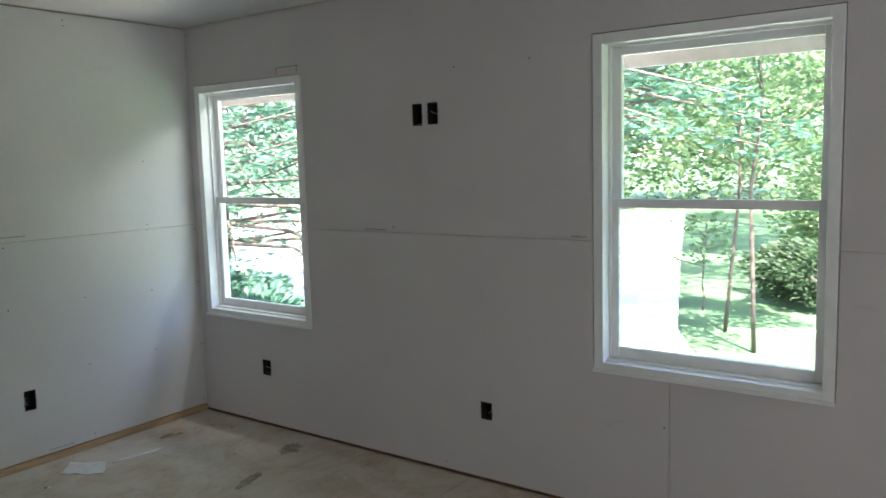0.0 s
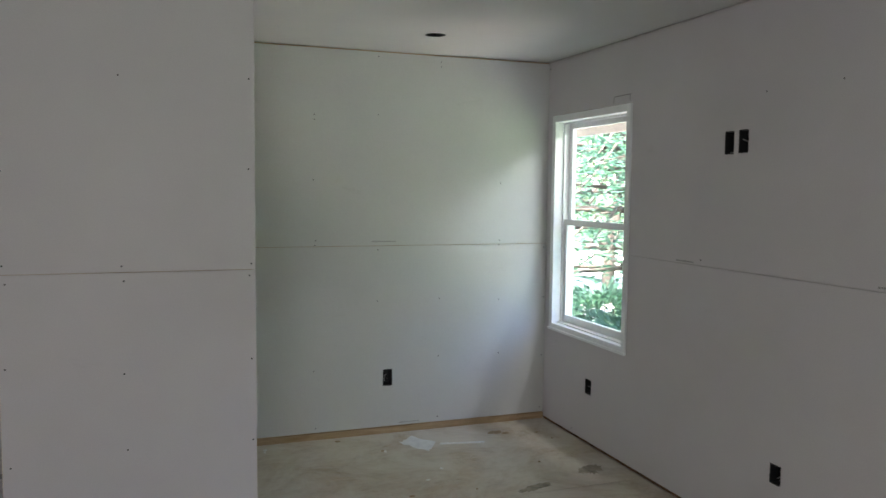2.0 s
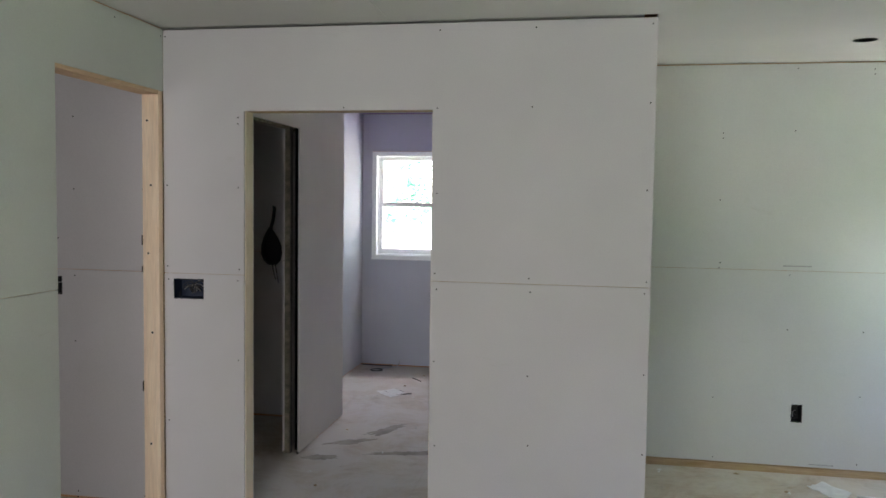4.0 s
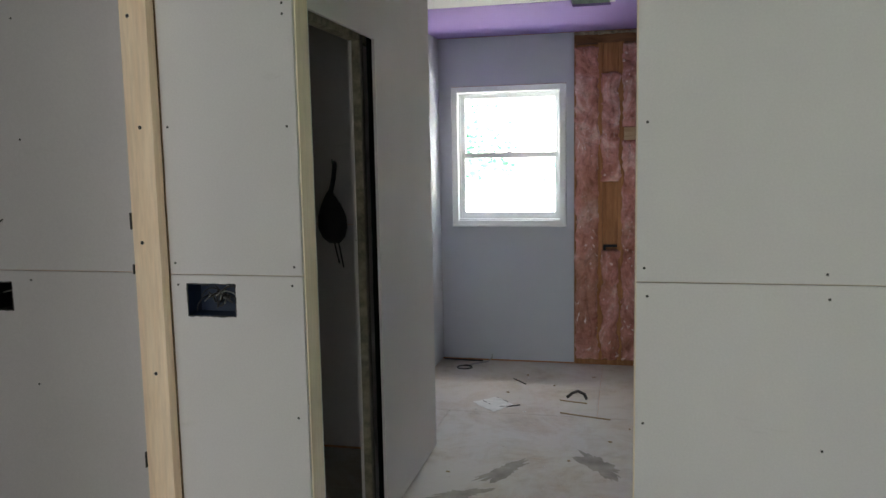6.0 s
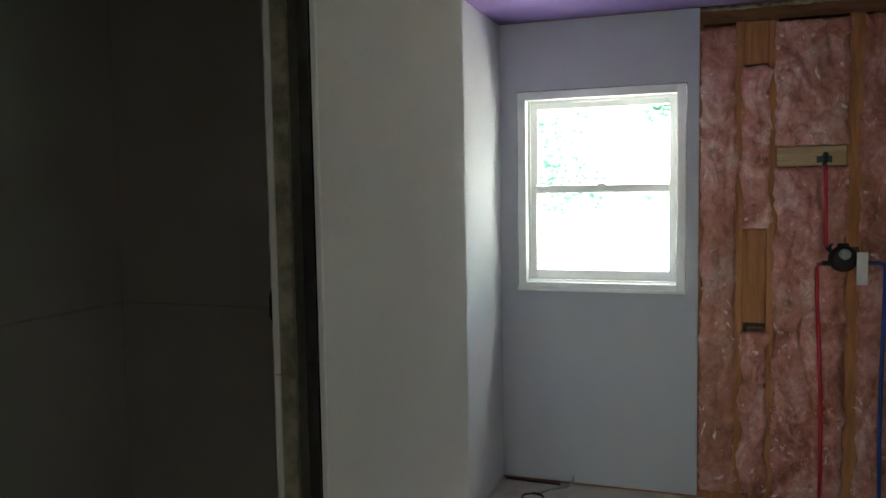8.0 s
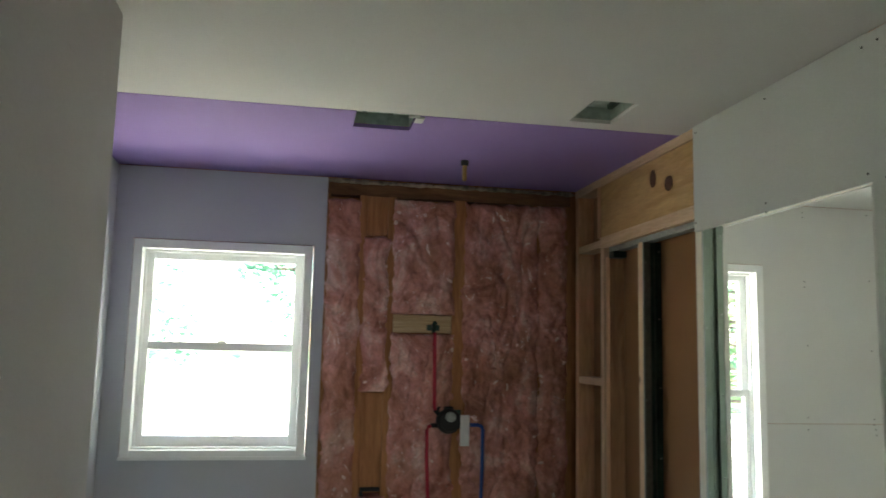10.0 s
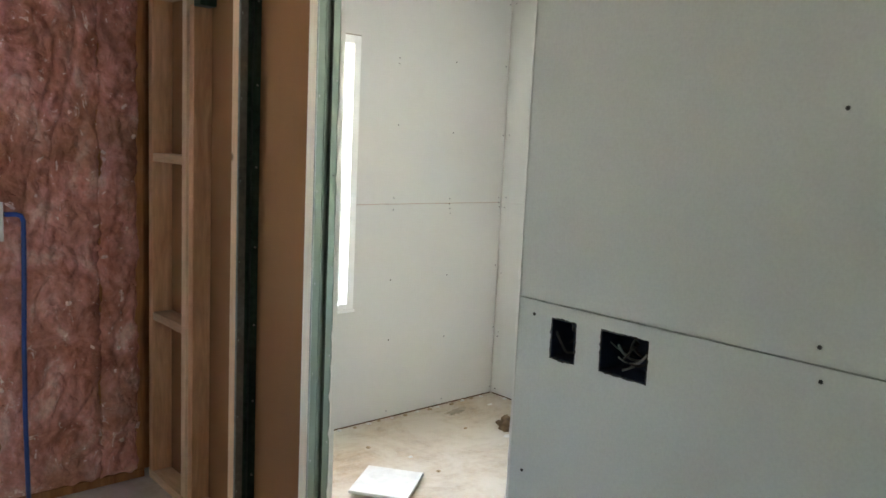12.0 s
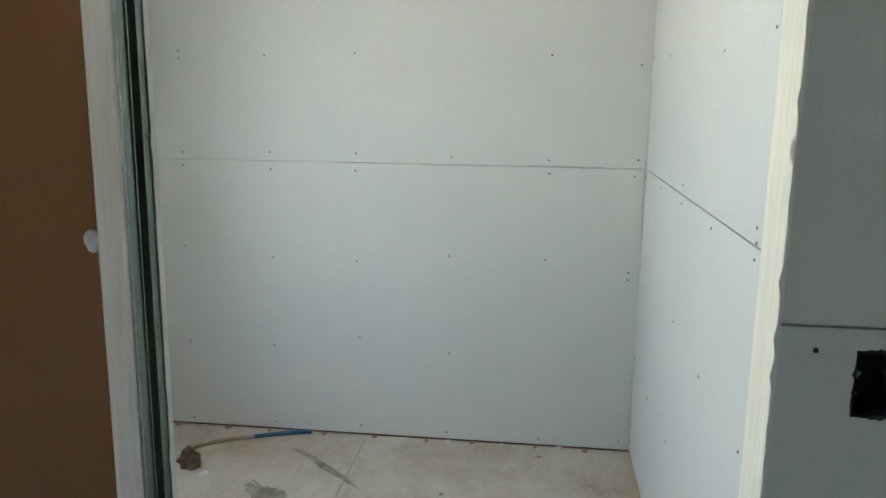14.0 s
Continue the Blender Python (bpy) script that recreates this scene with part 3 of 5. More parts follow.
part("door_jamb", box((XL - 0.099, CL[0] - 0.002, 0.0), (XL - 0.0135, CL[0] + 0.004, 2.029), 0.001), PALEWOOD, wall_c)
part("split_stud", box((XL - 0.111, CL[2] + 0.004, 0.0), (XL - 0.068, CL[2] + 0.044, 2.034), 0.002), ROUGHJAMB, wall_c, "rough plaster-smeared split stud")
part("stud_channel", box((XL - 0.0675, CL[2] + 0.006, 0.0), (XL - 0.064, CL[2] + 0.042, 2.06)), GREYSTEEL, wall_c, "steel channel of the pocket frame")
# black sheet, channel and track put the pocket's shade into colour
part("slot_shade_sheet", box((XL - 0.0635, CL[2] + 0.085, 0.0), (XL - 0.0135, CL[2] + 0.11, 2.065)), SLOTSHADE, wall_c, "black sheet standing for the shade in the door pocket")
part("stud_channel", box((XL - 0.018, CL[2] + 0.002, 0.0), (XL - 0.0135, CL[2] + 0.040, 2.06)), SLOTSHADE, wall_c, "channel coloured black for the slot's shade")
part("header_trim", box((XL - 0.111, CL[0] + 0.005, 2.0345), (XL - 0.068, CL[2] + 0.36, 2.0695), 0.002), ROUGHJAMB, wall_c, "rough smeared wood above the opening")
part("track", box((XL - 0.064, CL[0] + 0.005, 2.060), (XL - 0.0135, CL[2] + 0.08, 2.0690), 0.001), SLOTSHADE, wall_c, "door track coloured black for the slot's shade")
ragged_edge(wall_c, "y", XL + 0.0002, CL[2] - 0.0005, -1, 0.02, 2.030, 9)
closet_n = structure(mesh_object("wall_closet_north", slab("y", YL - SH - 0.0002, YL - 0.10, [(-3.3, 0.0, XL - 0.113, CEIL)]), STUD), "unpainted wallboard closet end wall", "wall")
boarded(closet_n, "y", YL - 0.1002 - SH, -1, -3.2, XL - 0.1255, [], DRYWALL, screws=False)
closet_w = structure(mesh_object("wall_closet_west", slab("x", -3.3, -3.2 - SH, [(0.0, 0.0, YL - 0.1, CEIL)]), STUD), "unpainted wallboard closet wall", "wall")
boarded(closet_w, "x", -3.2, 1, 0.12, YL - 0.114, [], DRYWALL, screws=False)

# -- bathroom's far west wall --
wall_bw = structure(mesh_object("wall_bath_west", slab("x", XF - SH, XF - 0.115, [(YL - 0.1, 0.0, YN + 0.1, CEIL)]), STUD), "unpainted grey wallboard wall beside the bathroom window", "wall")
board(wall_bw, "x", XF, 1, (YL + 0.001, 0.014, YN - 0.001, CEIL - 0.006), [], GREYBOARD, False)

# -- bedroom's west wall with an opening to the hall, and the hall --
HALL = (-0.815, -0.01, -0.0, 2.128)
wall_w = structure(mesh_object("wall_west", slab("x", XB - SH, XB - 0.10, [(YS - 0.1, 0.0, -0.0005, CEIL)], [HALL]), STUD),
                   "bedroom wall with an open doorway to the hall", "wall")
boarded(wall_w, "x", XB, 1, YS + SH, -0.001, [HALL], GREENBOARD, ((-3.2,), (-2.4,)))
boarded(wall_w, "x", XB - 0.1125, -1, YS, -0.001, [HALL], DRYWALL, screws=False)
part("jamb_stud", box((XB - 0.093, -0.041, 0.0), (XB - 0.004, -0.0010, HALL[3] - 0.001), 0.003), PEACHWOOD, wall_w, "bare pine jamb stud with nail holes")
part("header_stud", box((XB - 0.0995, HALL[0], HALL[3] - 0.02), (XB - 0.0005, -0.042, HALL[3] - 0.0005), 0.002), PLATE, wall_w, "bare wood under the header")
for z in (0.35, 0.92, 1.32, 1.66, 1.98):
    part("nail", lathe([(0.006, 0), (0.005, -0.0015), (0.001, -0.001)], 8, "y", (XB - 0.055 + 0.012 * math.sin(z * 9), -0.041, z)), SCREW, wall_w)
# solid dark bars stand for the shade in the chipped gaps
for z, dz, y in ((0.62, 0.05, -0.0395), (1.225, 0.03, -0.0395), (1.36, 0.05, -0.0395)):
    part("gap", box((XB - 0.0975, y - 0.006, z), (XB - 0.0935, y + 0.002, z + dz), 0.001), SCREW, wall_w, "dark bar painted as the shade in a chipped gap")
hall_n = structure(mesh_object("wall_hall", slab("y", 0.03 + SH, 0.114, [(-4.6, 0.0, XB - 0.112, CEIL)], [BOX_H]), STUD), "unpainted wallboard wall of the hall", "wall")
boarded(hall_n, "y", 0.03, -1, -4.5, XB - 0.1125, [BOX_H], DRYWALL)
hall_w = structure(mesh_object("wall_hall_end", box((-4.65, -3.0, 0), (-4.55, 0.03, CEIL)), DRYWALL), "plain wallboard wall closing the hall", "wall")
# the opening is added only for the hall's fill lamp
hall_s = structure(mesh_object("wall_hall_south", slab("y", -3.05, -2.95, [(-4.55, 0.0, XB - 0.114, CEIL)], [(-3.96, 0.78, -3.04, 2.12)]), DRYWALL), "plain wallboard wall closing the hall", "wall")
WINS = ((-2.36, 0.68, -1.04, 2.22), (-0.86, 0.68, 0.46, 2.22))
wall_s = structure(mesh_object("wall_south", slab("y", YS - 0.1, YS, [(XB - 0.11, 0.0, XW + 0.01, CEIL)], WINS), DRYWALL), "plain unpainted wallboard wall", "wall")

# -- floors --
floor_bed = structure(mesh_object("floor_bedroom", slab("z", -0.10, -0.018, [(-4.65, YS - 0.1, XW + 0.02, 0.06)]), STUD), "dusty plywood subfloor", "floor")
floor_bath = structure(mesh_object("floor_bathroom", slab("z", -0.10, -0.018, [(-3.3, 0.0605, -0.06, YN + 0.02)]), STUD), "chalky plywood subfloor under drywall dust", "floor")
floor_side = structure(mesh_object("floor_side_room", slab("z", -0.10, -0.018, [(-0.0595, 0.0605, XW + 0.02, YN + 0.02)]), STUD), "stained plywood subfloor", "floor")


def sheets(parent, rects, mat):
    for x0, y0, x1, y1 in rects:
        part("plywood_sheet", box((x0 + 0.0015, y0 + 0.0015, -0.0175), (x1 - 0.0015, y1 - 0.0015, 0.0)), mat, parent)


sheets(floor_bed, [(-4.65, YS, -2.4, -3.5), (-2.4, YS, 0.0, -4.4), (0.0, YS, XW, -4.4), (-4.65, -3.5, -2.4, 0.06), (-2.4, -4.4, -1.2, -3.2), (-1.2, -4.4, 1.2, -3.2),
                   (1.2, -4.4, XW, -3.2), (-2.4, -3.2, 0.0, -2.0), (0.0, -3.2, XW, -2.0), (-2.4, -2.0, -1.2, -0.8), (-1.2, -2.0, 1.2, -0.8), (1.2, -2.0, XW, -0.8),
                   (-2.4, -0.8, 0.0, 0.06), (0.0, -0.8, XW, 0.06)], SUBFLOOR)
sheets(floor_side, [(-0.06, 0.0605, XW, 1.33)], SUBFLOOR)
sheets(floor_bath, [(-3.3, 0.0605, -1.2, 1.28), (-1.2, 0.0605, -0.06, 1.28), (-3.3, 1.28, -2.1, 2.5), (-2.1, 1.28, -0.06, 2.5), (-3.3, 2.5, -1.2, YN + 0.1), (-1.2, 2.5, -0.06, YN + 0.1)], BATHFLOOR)
sheets(floor_side, [(-0.06, 1.33, 1.05, 2.55), (1.05, 1.33, XW, 2.55), (-0.06, 2.55, XW, YN + 0.1)], SUBFLOOR)


# -- ceilings --
def ceiling_with_can(rects, hole, at, r):
    bm = slab("z", CEIL, CEIL + 0.014, rects, [hole])
    n, ring, outer = 32, [], []
    for k in range(n):
        a = 2 * math.pi * k / n
        c, s = math.cos(a), math.sin(a)
        f = 0.10 / max(abs(c), abs(s))
        ring.append((bm.verts.new((at[0] + r * c, at[1] + r * s, CEIL)), bm.verts.new((at[0] + r * c, at[1] + r * s, CEIL + 0.014))))
        outer.append(bm.verts.new((at[0] + f * c, at[1] + f * s, CEIL)))
    for k in range(n):
        j = (k + 1) % n
        bm.faces.new((ring[k][0], ring[j][0], outer[j], outer[k]))
        bm.faces.new((ring[k][0], ring[k][1], ring[j][1], ring[j][0]))
    return bm


CAN = (1.069, 0.675)
ceil_bed = structure(mesh_object("ceiling_bedroom", ceiling_with_can(
    [(-4.6, YS, -1.22, -0.002), (-1.217, YS, XW, -0.002), (0.0, -0.0035, XW, YA)], (CAN[0] - 0.1, CAN[1] - 0.1, CAN[0] + 0.1, CAN[1] + 0.1), CAN, 0.058), WHITEBOARD),
    "unpainted white wallboard ceiling", "ceiling")
VENT1, VENT2 = (-1.360, 2.572, -1.137, 2.775), (-0.575, 2.238, -0.410, 2.490)
ceil_bath = structure(mesh_object("ceiling_bathroom", slab("z", CEIL, CEIL + 0.014, [(-3.3, 0.0, -0.06, 2.566)], [VENT2]), WHITEBOARD), "white wallboard ceiling with a cut opening", "ceiling")
ceil_purple = structure(mesh_object("ceiling_shower", slab("z", CEIL - 0.001, CEIL + 0.014, [(-2.5, 2.5695, -0.06, YN + 0.01)], [(VENT1[0], 2.5, VENT1[2], VENT1[3])]), PURPLE),
                        "purple moisture-resistant wallboard ceiling", "ceiling")
ceil_side = structure(mesh_object("ceiling_side_room", slab("z", CEIL, CEIL + 0.014, [(-0.05, 1.29, XW, YN + 0.01)]), WHITEBOARD), "white wallboard ceiling", "ceiling")
ceil_top = structure(mesh_object("ceiling_deck", box((-6.0, YS - 0.2, 2.56), (XW + 0.16, YN + 0.16, 2.62)), DARKSTUD), "plain deck above the ceiling", "ceiling")
roof = structure(mesh_object("roof", box((-6.5, YS - 0.7, 2.66), (XW + 0.75, YN + 0.75, 2.76)), SHINGLE), "dark felt roof with wide eaves", "roof")
part("soffit", box((XW + 0.166, YS - 0.7, 2.30), (XW + 0.74, YN + 0.74, 2.32)), SOFFIT, roof, "pale soffit boards")
part("fascia", box((XW + 0.72, YS - 0.7, 2.022), (XW + 0.745, YN + 0.74, 2.655)), SOFFIT, roof, "pinkish white fascia board")
part("soffit", box((-6.5, YN + 0.166, 2.30), (XW + 0.165, YN + 0.74, 2.32)), SOFFIT, roof)
part("fascia", box((-6.5, YN + 0.72, 2.10), (XW + 0.70, YN + 0.745, 2.655)), SOFFIT, roof)
part("roof_edge", boxes(((-6.0, YS - 0.2, 2.5), (-5.9, YN + 0.165, 2.66)), ((-6.0, YS - 0.3, -0.4), (XW + 0.165, YS - 0.21, 2.66)), ((-6.1, YS - 0.3, -0.4), (-6.0, YN + 0.165, 2.66)),
     ((XW + 0.06, YS - 0.2, 2.50), (XW + 0.165, YN + 0.165, 2.66)), ((-6.0, YN + 0.06, 2.50), (XW + 0.165, YN + 0.165, 2.66))), SIDING, roof)


# ---- windows ----
def window(name, axis, face, out, rect, label):
    """A white double-hung window in a wall. out: +1 if outdoors lies along +axis."""
    u0, v0, u1, v1 = rect
    top = structure(empty(name, place(axis, face, (u0 + u1) / 2, v0)), label, "window")
    inv = Matrix.Translation(-top.location)

    def bar(nm, items, mat=VINYL, bevel=0.003, under=None):
        bm = bmesh.new()
        for (a, b, c, d, w0, w1) in items:
            lo, hi = place(axis, min(face + out * w0, face + out * w1), a, b), place(axis, max(face + out * w0, face + out * w1), c, d)
            add_box(bm, lo, hi, bevel)
        bm.transform(inv)
        return part(nm, bm, mat, under or top)

    e, f = 0.0045, 0.043
    a0, b0, a1, b1 = u0 + e, v0 + e, u1 - e, v1 - e
    bar("window_frame", [(a0, b0, a0 + f, b1, -0.008, 0.15), (a1 - f, b0, a1, b1, -0.008, 0.15), (a0 + f, b1 - f, a1 - f, b1, -0.008, 0.15), (a0 + f, b0, a1 - f, b0 + f, -0.008, 0.15)])
    bar("window_stop", [(a0 + f, b0 + f, a0 + f + 0.012, b1 - f, 0.055, 0.068), (a1 - f - 0.012, b0 + f, a1 - f, b1 - f, 0.055, 0.068), (a0 + f + 0.012, b1 - f - 0.012, a1 - f - 0.012, b1 - f, 0.055, 0.068)], bevel=0.002)
    bar("window_sill", [(a0 - 0.004, b0 - 0.002, a1 + 0.004, b0 + 0.014, -0.017, -0.0085), (a0 + f, b0 + f, a1 - f, b0 + f + 0.010, 0.03, 0.14)], bevel=0.002)
    i0, j0, i1, j1 = a0 + f + 0.001, b0 + f + 0.0105, a1 - f - 0.001, b1 - f - 0.001
    jm = (j0 + j1) / 2 + 0.005
    s = 0.040
    up = bar("upper_sash", [(i0, jm - 0.02, i0 + s, j1, 0.100, 0.130), (i1 - s, jm - 0.02, i1, j1, 0.100, 0.130), (i0 + s, j1 - s, i1 - s, j1, 0.100, 0.130), (i0 + s, jm - 0.02, i1 - s, jm + 0.018, 0.100, 0.130)])
    low = bar("lower_sash", [(i0, j0, i0 + s, jm + 0.02, 0.069, 0.098), (i1 - s, j0, i1, jm + 0.02, 0.069, 0.098), (i0 + s, j0, i1 - s, j0 + s + 0.008, 0.069, 0.098), (i0 + s, jm - 0.018, i1 - s, jm + 0.02, 0.069, 0.098)])
    p1 = bar("pane", [(i0 + s - 0.004, jm + 0.014, i1 - s + 0.004, j1 - s + 0.004, 0.113, 0.117)], GLASS, 0, up)
    p2 = bar("pane", [(i0 + s - 0.004, j0 + s, i1 - s + 0.004, jm - 0.014, 0.082, 0.086)], GLASS, 0, low)
    p1.visible_shadow = p2.visible_shadow = False
    bar("sash_lock", [((u0 + u1) / 2 - 0.02, jm + 0.0202, (u0 + u1) / 2 + 0.02, jm + 0.03, 0.075, 0.095)], bevel=0.003, under=low)
    return top


window("window_1", "x", XW, 1, WIN1, "white vinyl double-hung window with trees outside")
window("window_2", "x", XW, 1, WIN2, "large white vinyl double-hung window over a green yard")
window("window_3", "y", YN, 1, WINB, "white vinyl double-hung bathroom window, bright outside")
window("window_4", "y", YN, 1, WINC, "tall white vinyl double-hung window in the side room")


# ---- electrical boxes ----
def electrical_box(axis, face, into, rect, mat, label, wires, seed):
    u0, v0, u1, v1 = rect
    mid = place(axis, face, (u0 + u1) / 2, (v0 + v1) / 2)
    top = tagged(empty("electrical_box", mid), label, "electrical box", "open electrical boxes")
    e, dp = 0.002, 0.078
    shift = Matrix.Translation([-c for c in mid])
    bm = slab(axis, face + into * 0.001, face + into * dp, [rect], [(u0 + e, v0 + e, u1 - e, v1 - e)])
    bm.transform(shift)
    part("shell", bm, mat, top)
    bm = slab(axis, face + into * (dp - 0.004), face + into * (dp - 0.0005), [(u0 + e + 0.0003, v0 + e + 0.0003, u1 - e - 0.0003, v1 - e - 0.0003)])
    bm.transform(shift)
    part("back", bm, mat, top)
    rng = random.Random(seed)
    bm, ring = bmesh.new(), []
    n_rim = 72
    for k in range(n_rim):
        a = 2 * math.pi * k / n_rim
        c, s = math.cos(a), math.sin(a)
        f = 1 / max(abs(c), abs(s))
        iu, iv = (u0 + u1) / 2 + c * f * (u1 - u0) / 2, (v0 + v1) / 2 + s * f * (v1 - v0) / 2
        out = 0.0008 + 0.0035 * max(0.0, noise.noise(Vector((c * 4, s * 4, seed)))) + 0.0030 * rng.random() ** 2
        inn = 0.0035 * rng.random() ** 2
        quad = []
        for d, w in ((-inn, -0.0008), (out, -0.0008), (out, 0.0006), (-inn, 0.0040)):
            quad.append(bm.verts.new(Vector(place(axis, face + into * w, iu + d * (c if abs(c) * f > 0.999 else 0), iv + d * (s if abs(s) * f > 0.999 else 0))) - Vector(mid)))
        ring.append(quad)
    for k in range(n_rim):
        p, q = ring[k], ring[(k + 1) % n_rim]
        for j in range(4):
            bm.faces.new((p[j], p[(j + 1) % 4], q[(j + 1) % 4], q[j]))
    bmesh.ops.recalc_face_normals(bm, faces=bm.faces)
    part("torn_rim", bm, TORNPAPER, top, "ragged dark cut edge")
    for n in range(wires):
        pts, cu, cv = [], rng.uniform(u0 + 0.03, u1 - 0.03) if u1 - u0 > 0.08 else (u0 + u1) / 2, rng.uniform(v0 + 0.03, v1 - 0.03)
        r, start, sweep = rng.uniform(0.010, 0.032), rng.uniform(0, 6.28), rng.uniform(1.2, 3.2)
        for k in range(12):
            a = start + sweep * k / 11
            u, v = cu + r * math.cos(a), cv + 1.3 * r * math.sin(a)
            pts.append(Vector(place(axis, face + into * (0.070 - 0.0056 * k), min(max(u, u0 + 0.006), u1 - 0.006), min(max(v, v0 + 0.006), v1 - 0.006))) - Vector(mid))
        part("wire", tube(pts, 0.0016 if n % 2 else 0.0028, 6), WIRE if n % 3 == 0 else DARKWIRE, top, "loose cable end")
    return top


for rect, sd in ((BOX_TV1, 1), (BOX_TV2, 2), (BOX_W1, 3), (BOX_W2, 4)):
    electrical_box("x", XW, 1, rect, BLACKPLASTIC, "open black electrical box set in the window wall", 2, sd)
electrical_box("y", YA, 1, BOX_AL, BLACKPLASTIC, "open black electrical box low on the alcove wall", 2, 6)
electrical_box("y", 0.0, 1, BOX_P, BLUEBOX, "open blue three-gang box stuffed with cables", 16, 7)
electrical_box("x", XR, 1, BOX_B1, BLUEBOX, "open blue single box beside the doorway", 3, 8)
electrical_box("x", XR, 1, BOX_B2, BLUEBOX, "open blue two-gang box with loose cables", 10, 9)
electrical_box("y", 0.03, 1, BOX_H, BLACKPLASTIC, "open black electrical box on the hall wall", 1, 10)

# ---- recessed lamp and ceiling openings ----
can = tagged(empty("recessed_light", (CAN[0], CAN[1], CEIL)), "unlit recessed can opening in the ceiling", "ceiling light")
part("can", lathe([(0.059, 0.0145), (0.062, 0.10), (0.0001, 0.105)], 28), BLACKPLASTIC, can)
part("can_rim", lathe([(0.0575, 0.0005), (0.0575, 0.013), (0.0545, 0.013), (0.0545, 0.0005)], 28), DARKSTEEL, can)


def vent_box(rect, label):
    u0, v0, u1, v1 = rect
    top = tagged(empty("vent_box", ((u0 + u1) / 2, (v0 + v1) / 2, CEIL)), label, "vent box")
    e, z0, z1 = 0.003, CEIL + 0.0145, CEIL + 0.060
    bm = boxes(((u0, v0, z0), (u1, v0 + e, z1)), ((u0, v1 - e, z0), (u1, v1, z1)), ((u0, v0 + e, z0), (u0 + e, v1 - e, z1)), ((u1 - e, v0 + e, z0), (u1, v1 - e, z1)), ((u0, v0, z1), (u1, v1, z1 + e)))
    bm.transform(Matrix.Translation(-top.location))
    part("shell", bm, DUCT, top, "grey-green sheet steel")
    for k in range(2):
        bm = box((u0 + 0.03 + 0.1 * k, v0 + 0.05, z1 - 0.02), (u0 + 0.05 + 0.1 * k, v1 - 0.05, z1 - 0.001), 0.003)
        bm.transform(Matrix.Translation(-top.location))
        part("mount", bm, DARKSTEEL, top)


vent_box((VENT1[0], VENT1[1] - 0.004, VENT1[2], VENT1[3]), "open steel fan housing at the purple ceiling's edge")
tagged(mesh_object("torn_flap", boxes(((VENT1[2] - 0.004, 2.574, CEIL - 0.010), (VENT1[2] + 0.030, 2.640, CEIL - 0.0015), 0.003), ((VENT1[2] - 0.030, 2.560, CEIL - 0.006), (VENT1[2] + 0.012, 2.590, CEIL - 0.0015), 0.002)), GYPSUM),
       "torn white board flap beside the fan housing", "board offcut")
vent_box(VENT2, "open steel duct box in the white ceiling")

# ---- open shower bay: studs, batts, plumbing ----
bay = tagged(empty("shower_bay_framing", (-0.76, YN + 0.05, 0)), "dark orange studs of the open shower wall", "stud framing")


def baypart(name, lo, hi, mat=DARKSTUD, label="", bevel=0.003):
    bm = box(lo, hi, bevel)
    bm.transform(Matrix.Translation(-bay.location))
    return part(name, bm, mat, bay, label)


YF, YBK = YN + SH, YN + 0.1005
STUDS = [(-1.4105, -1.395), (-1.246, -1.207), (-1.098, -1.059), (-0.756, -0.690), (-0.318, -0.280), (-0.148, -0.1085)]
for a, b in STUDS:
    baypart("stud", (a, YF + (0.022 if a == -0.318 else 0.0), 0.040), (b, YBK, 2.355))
baypart("top_plate", (-1.4105, YF + 0.020, 2.356), (-0.109, YBK, 2.437), DARKPLATE)
baypart("bottom_plate", (-1.4105, YF - 0.002, 0.0), (-0.109, YBK, 0.0395))
baypart("blocking", (-1.058, YF + 0.006, 1.662), (-0.757, YF + 0.044, 1.752), PLATEX, "pale grey-green blocking board")
baypart("filler_board", (-1.206, YF + 0.010, 0.90), (-1.099, YF + 0.048, 1.36), DARKSTUD, "short orange board between studs")
baypart("filler_board", (-1.206, YF + 0.012, 2.15), (-1.099, YF + 0.050, 2.354), DARKSTUD)


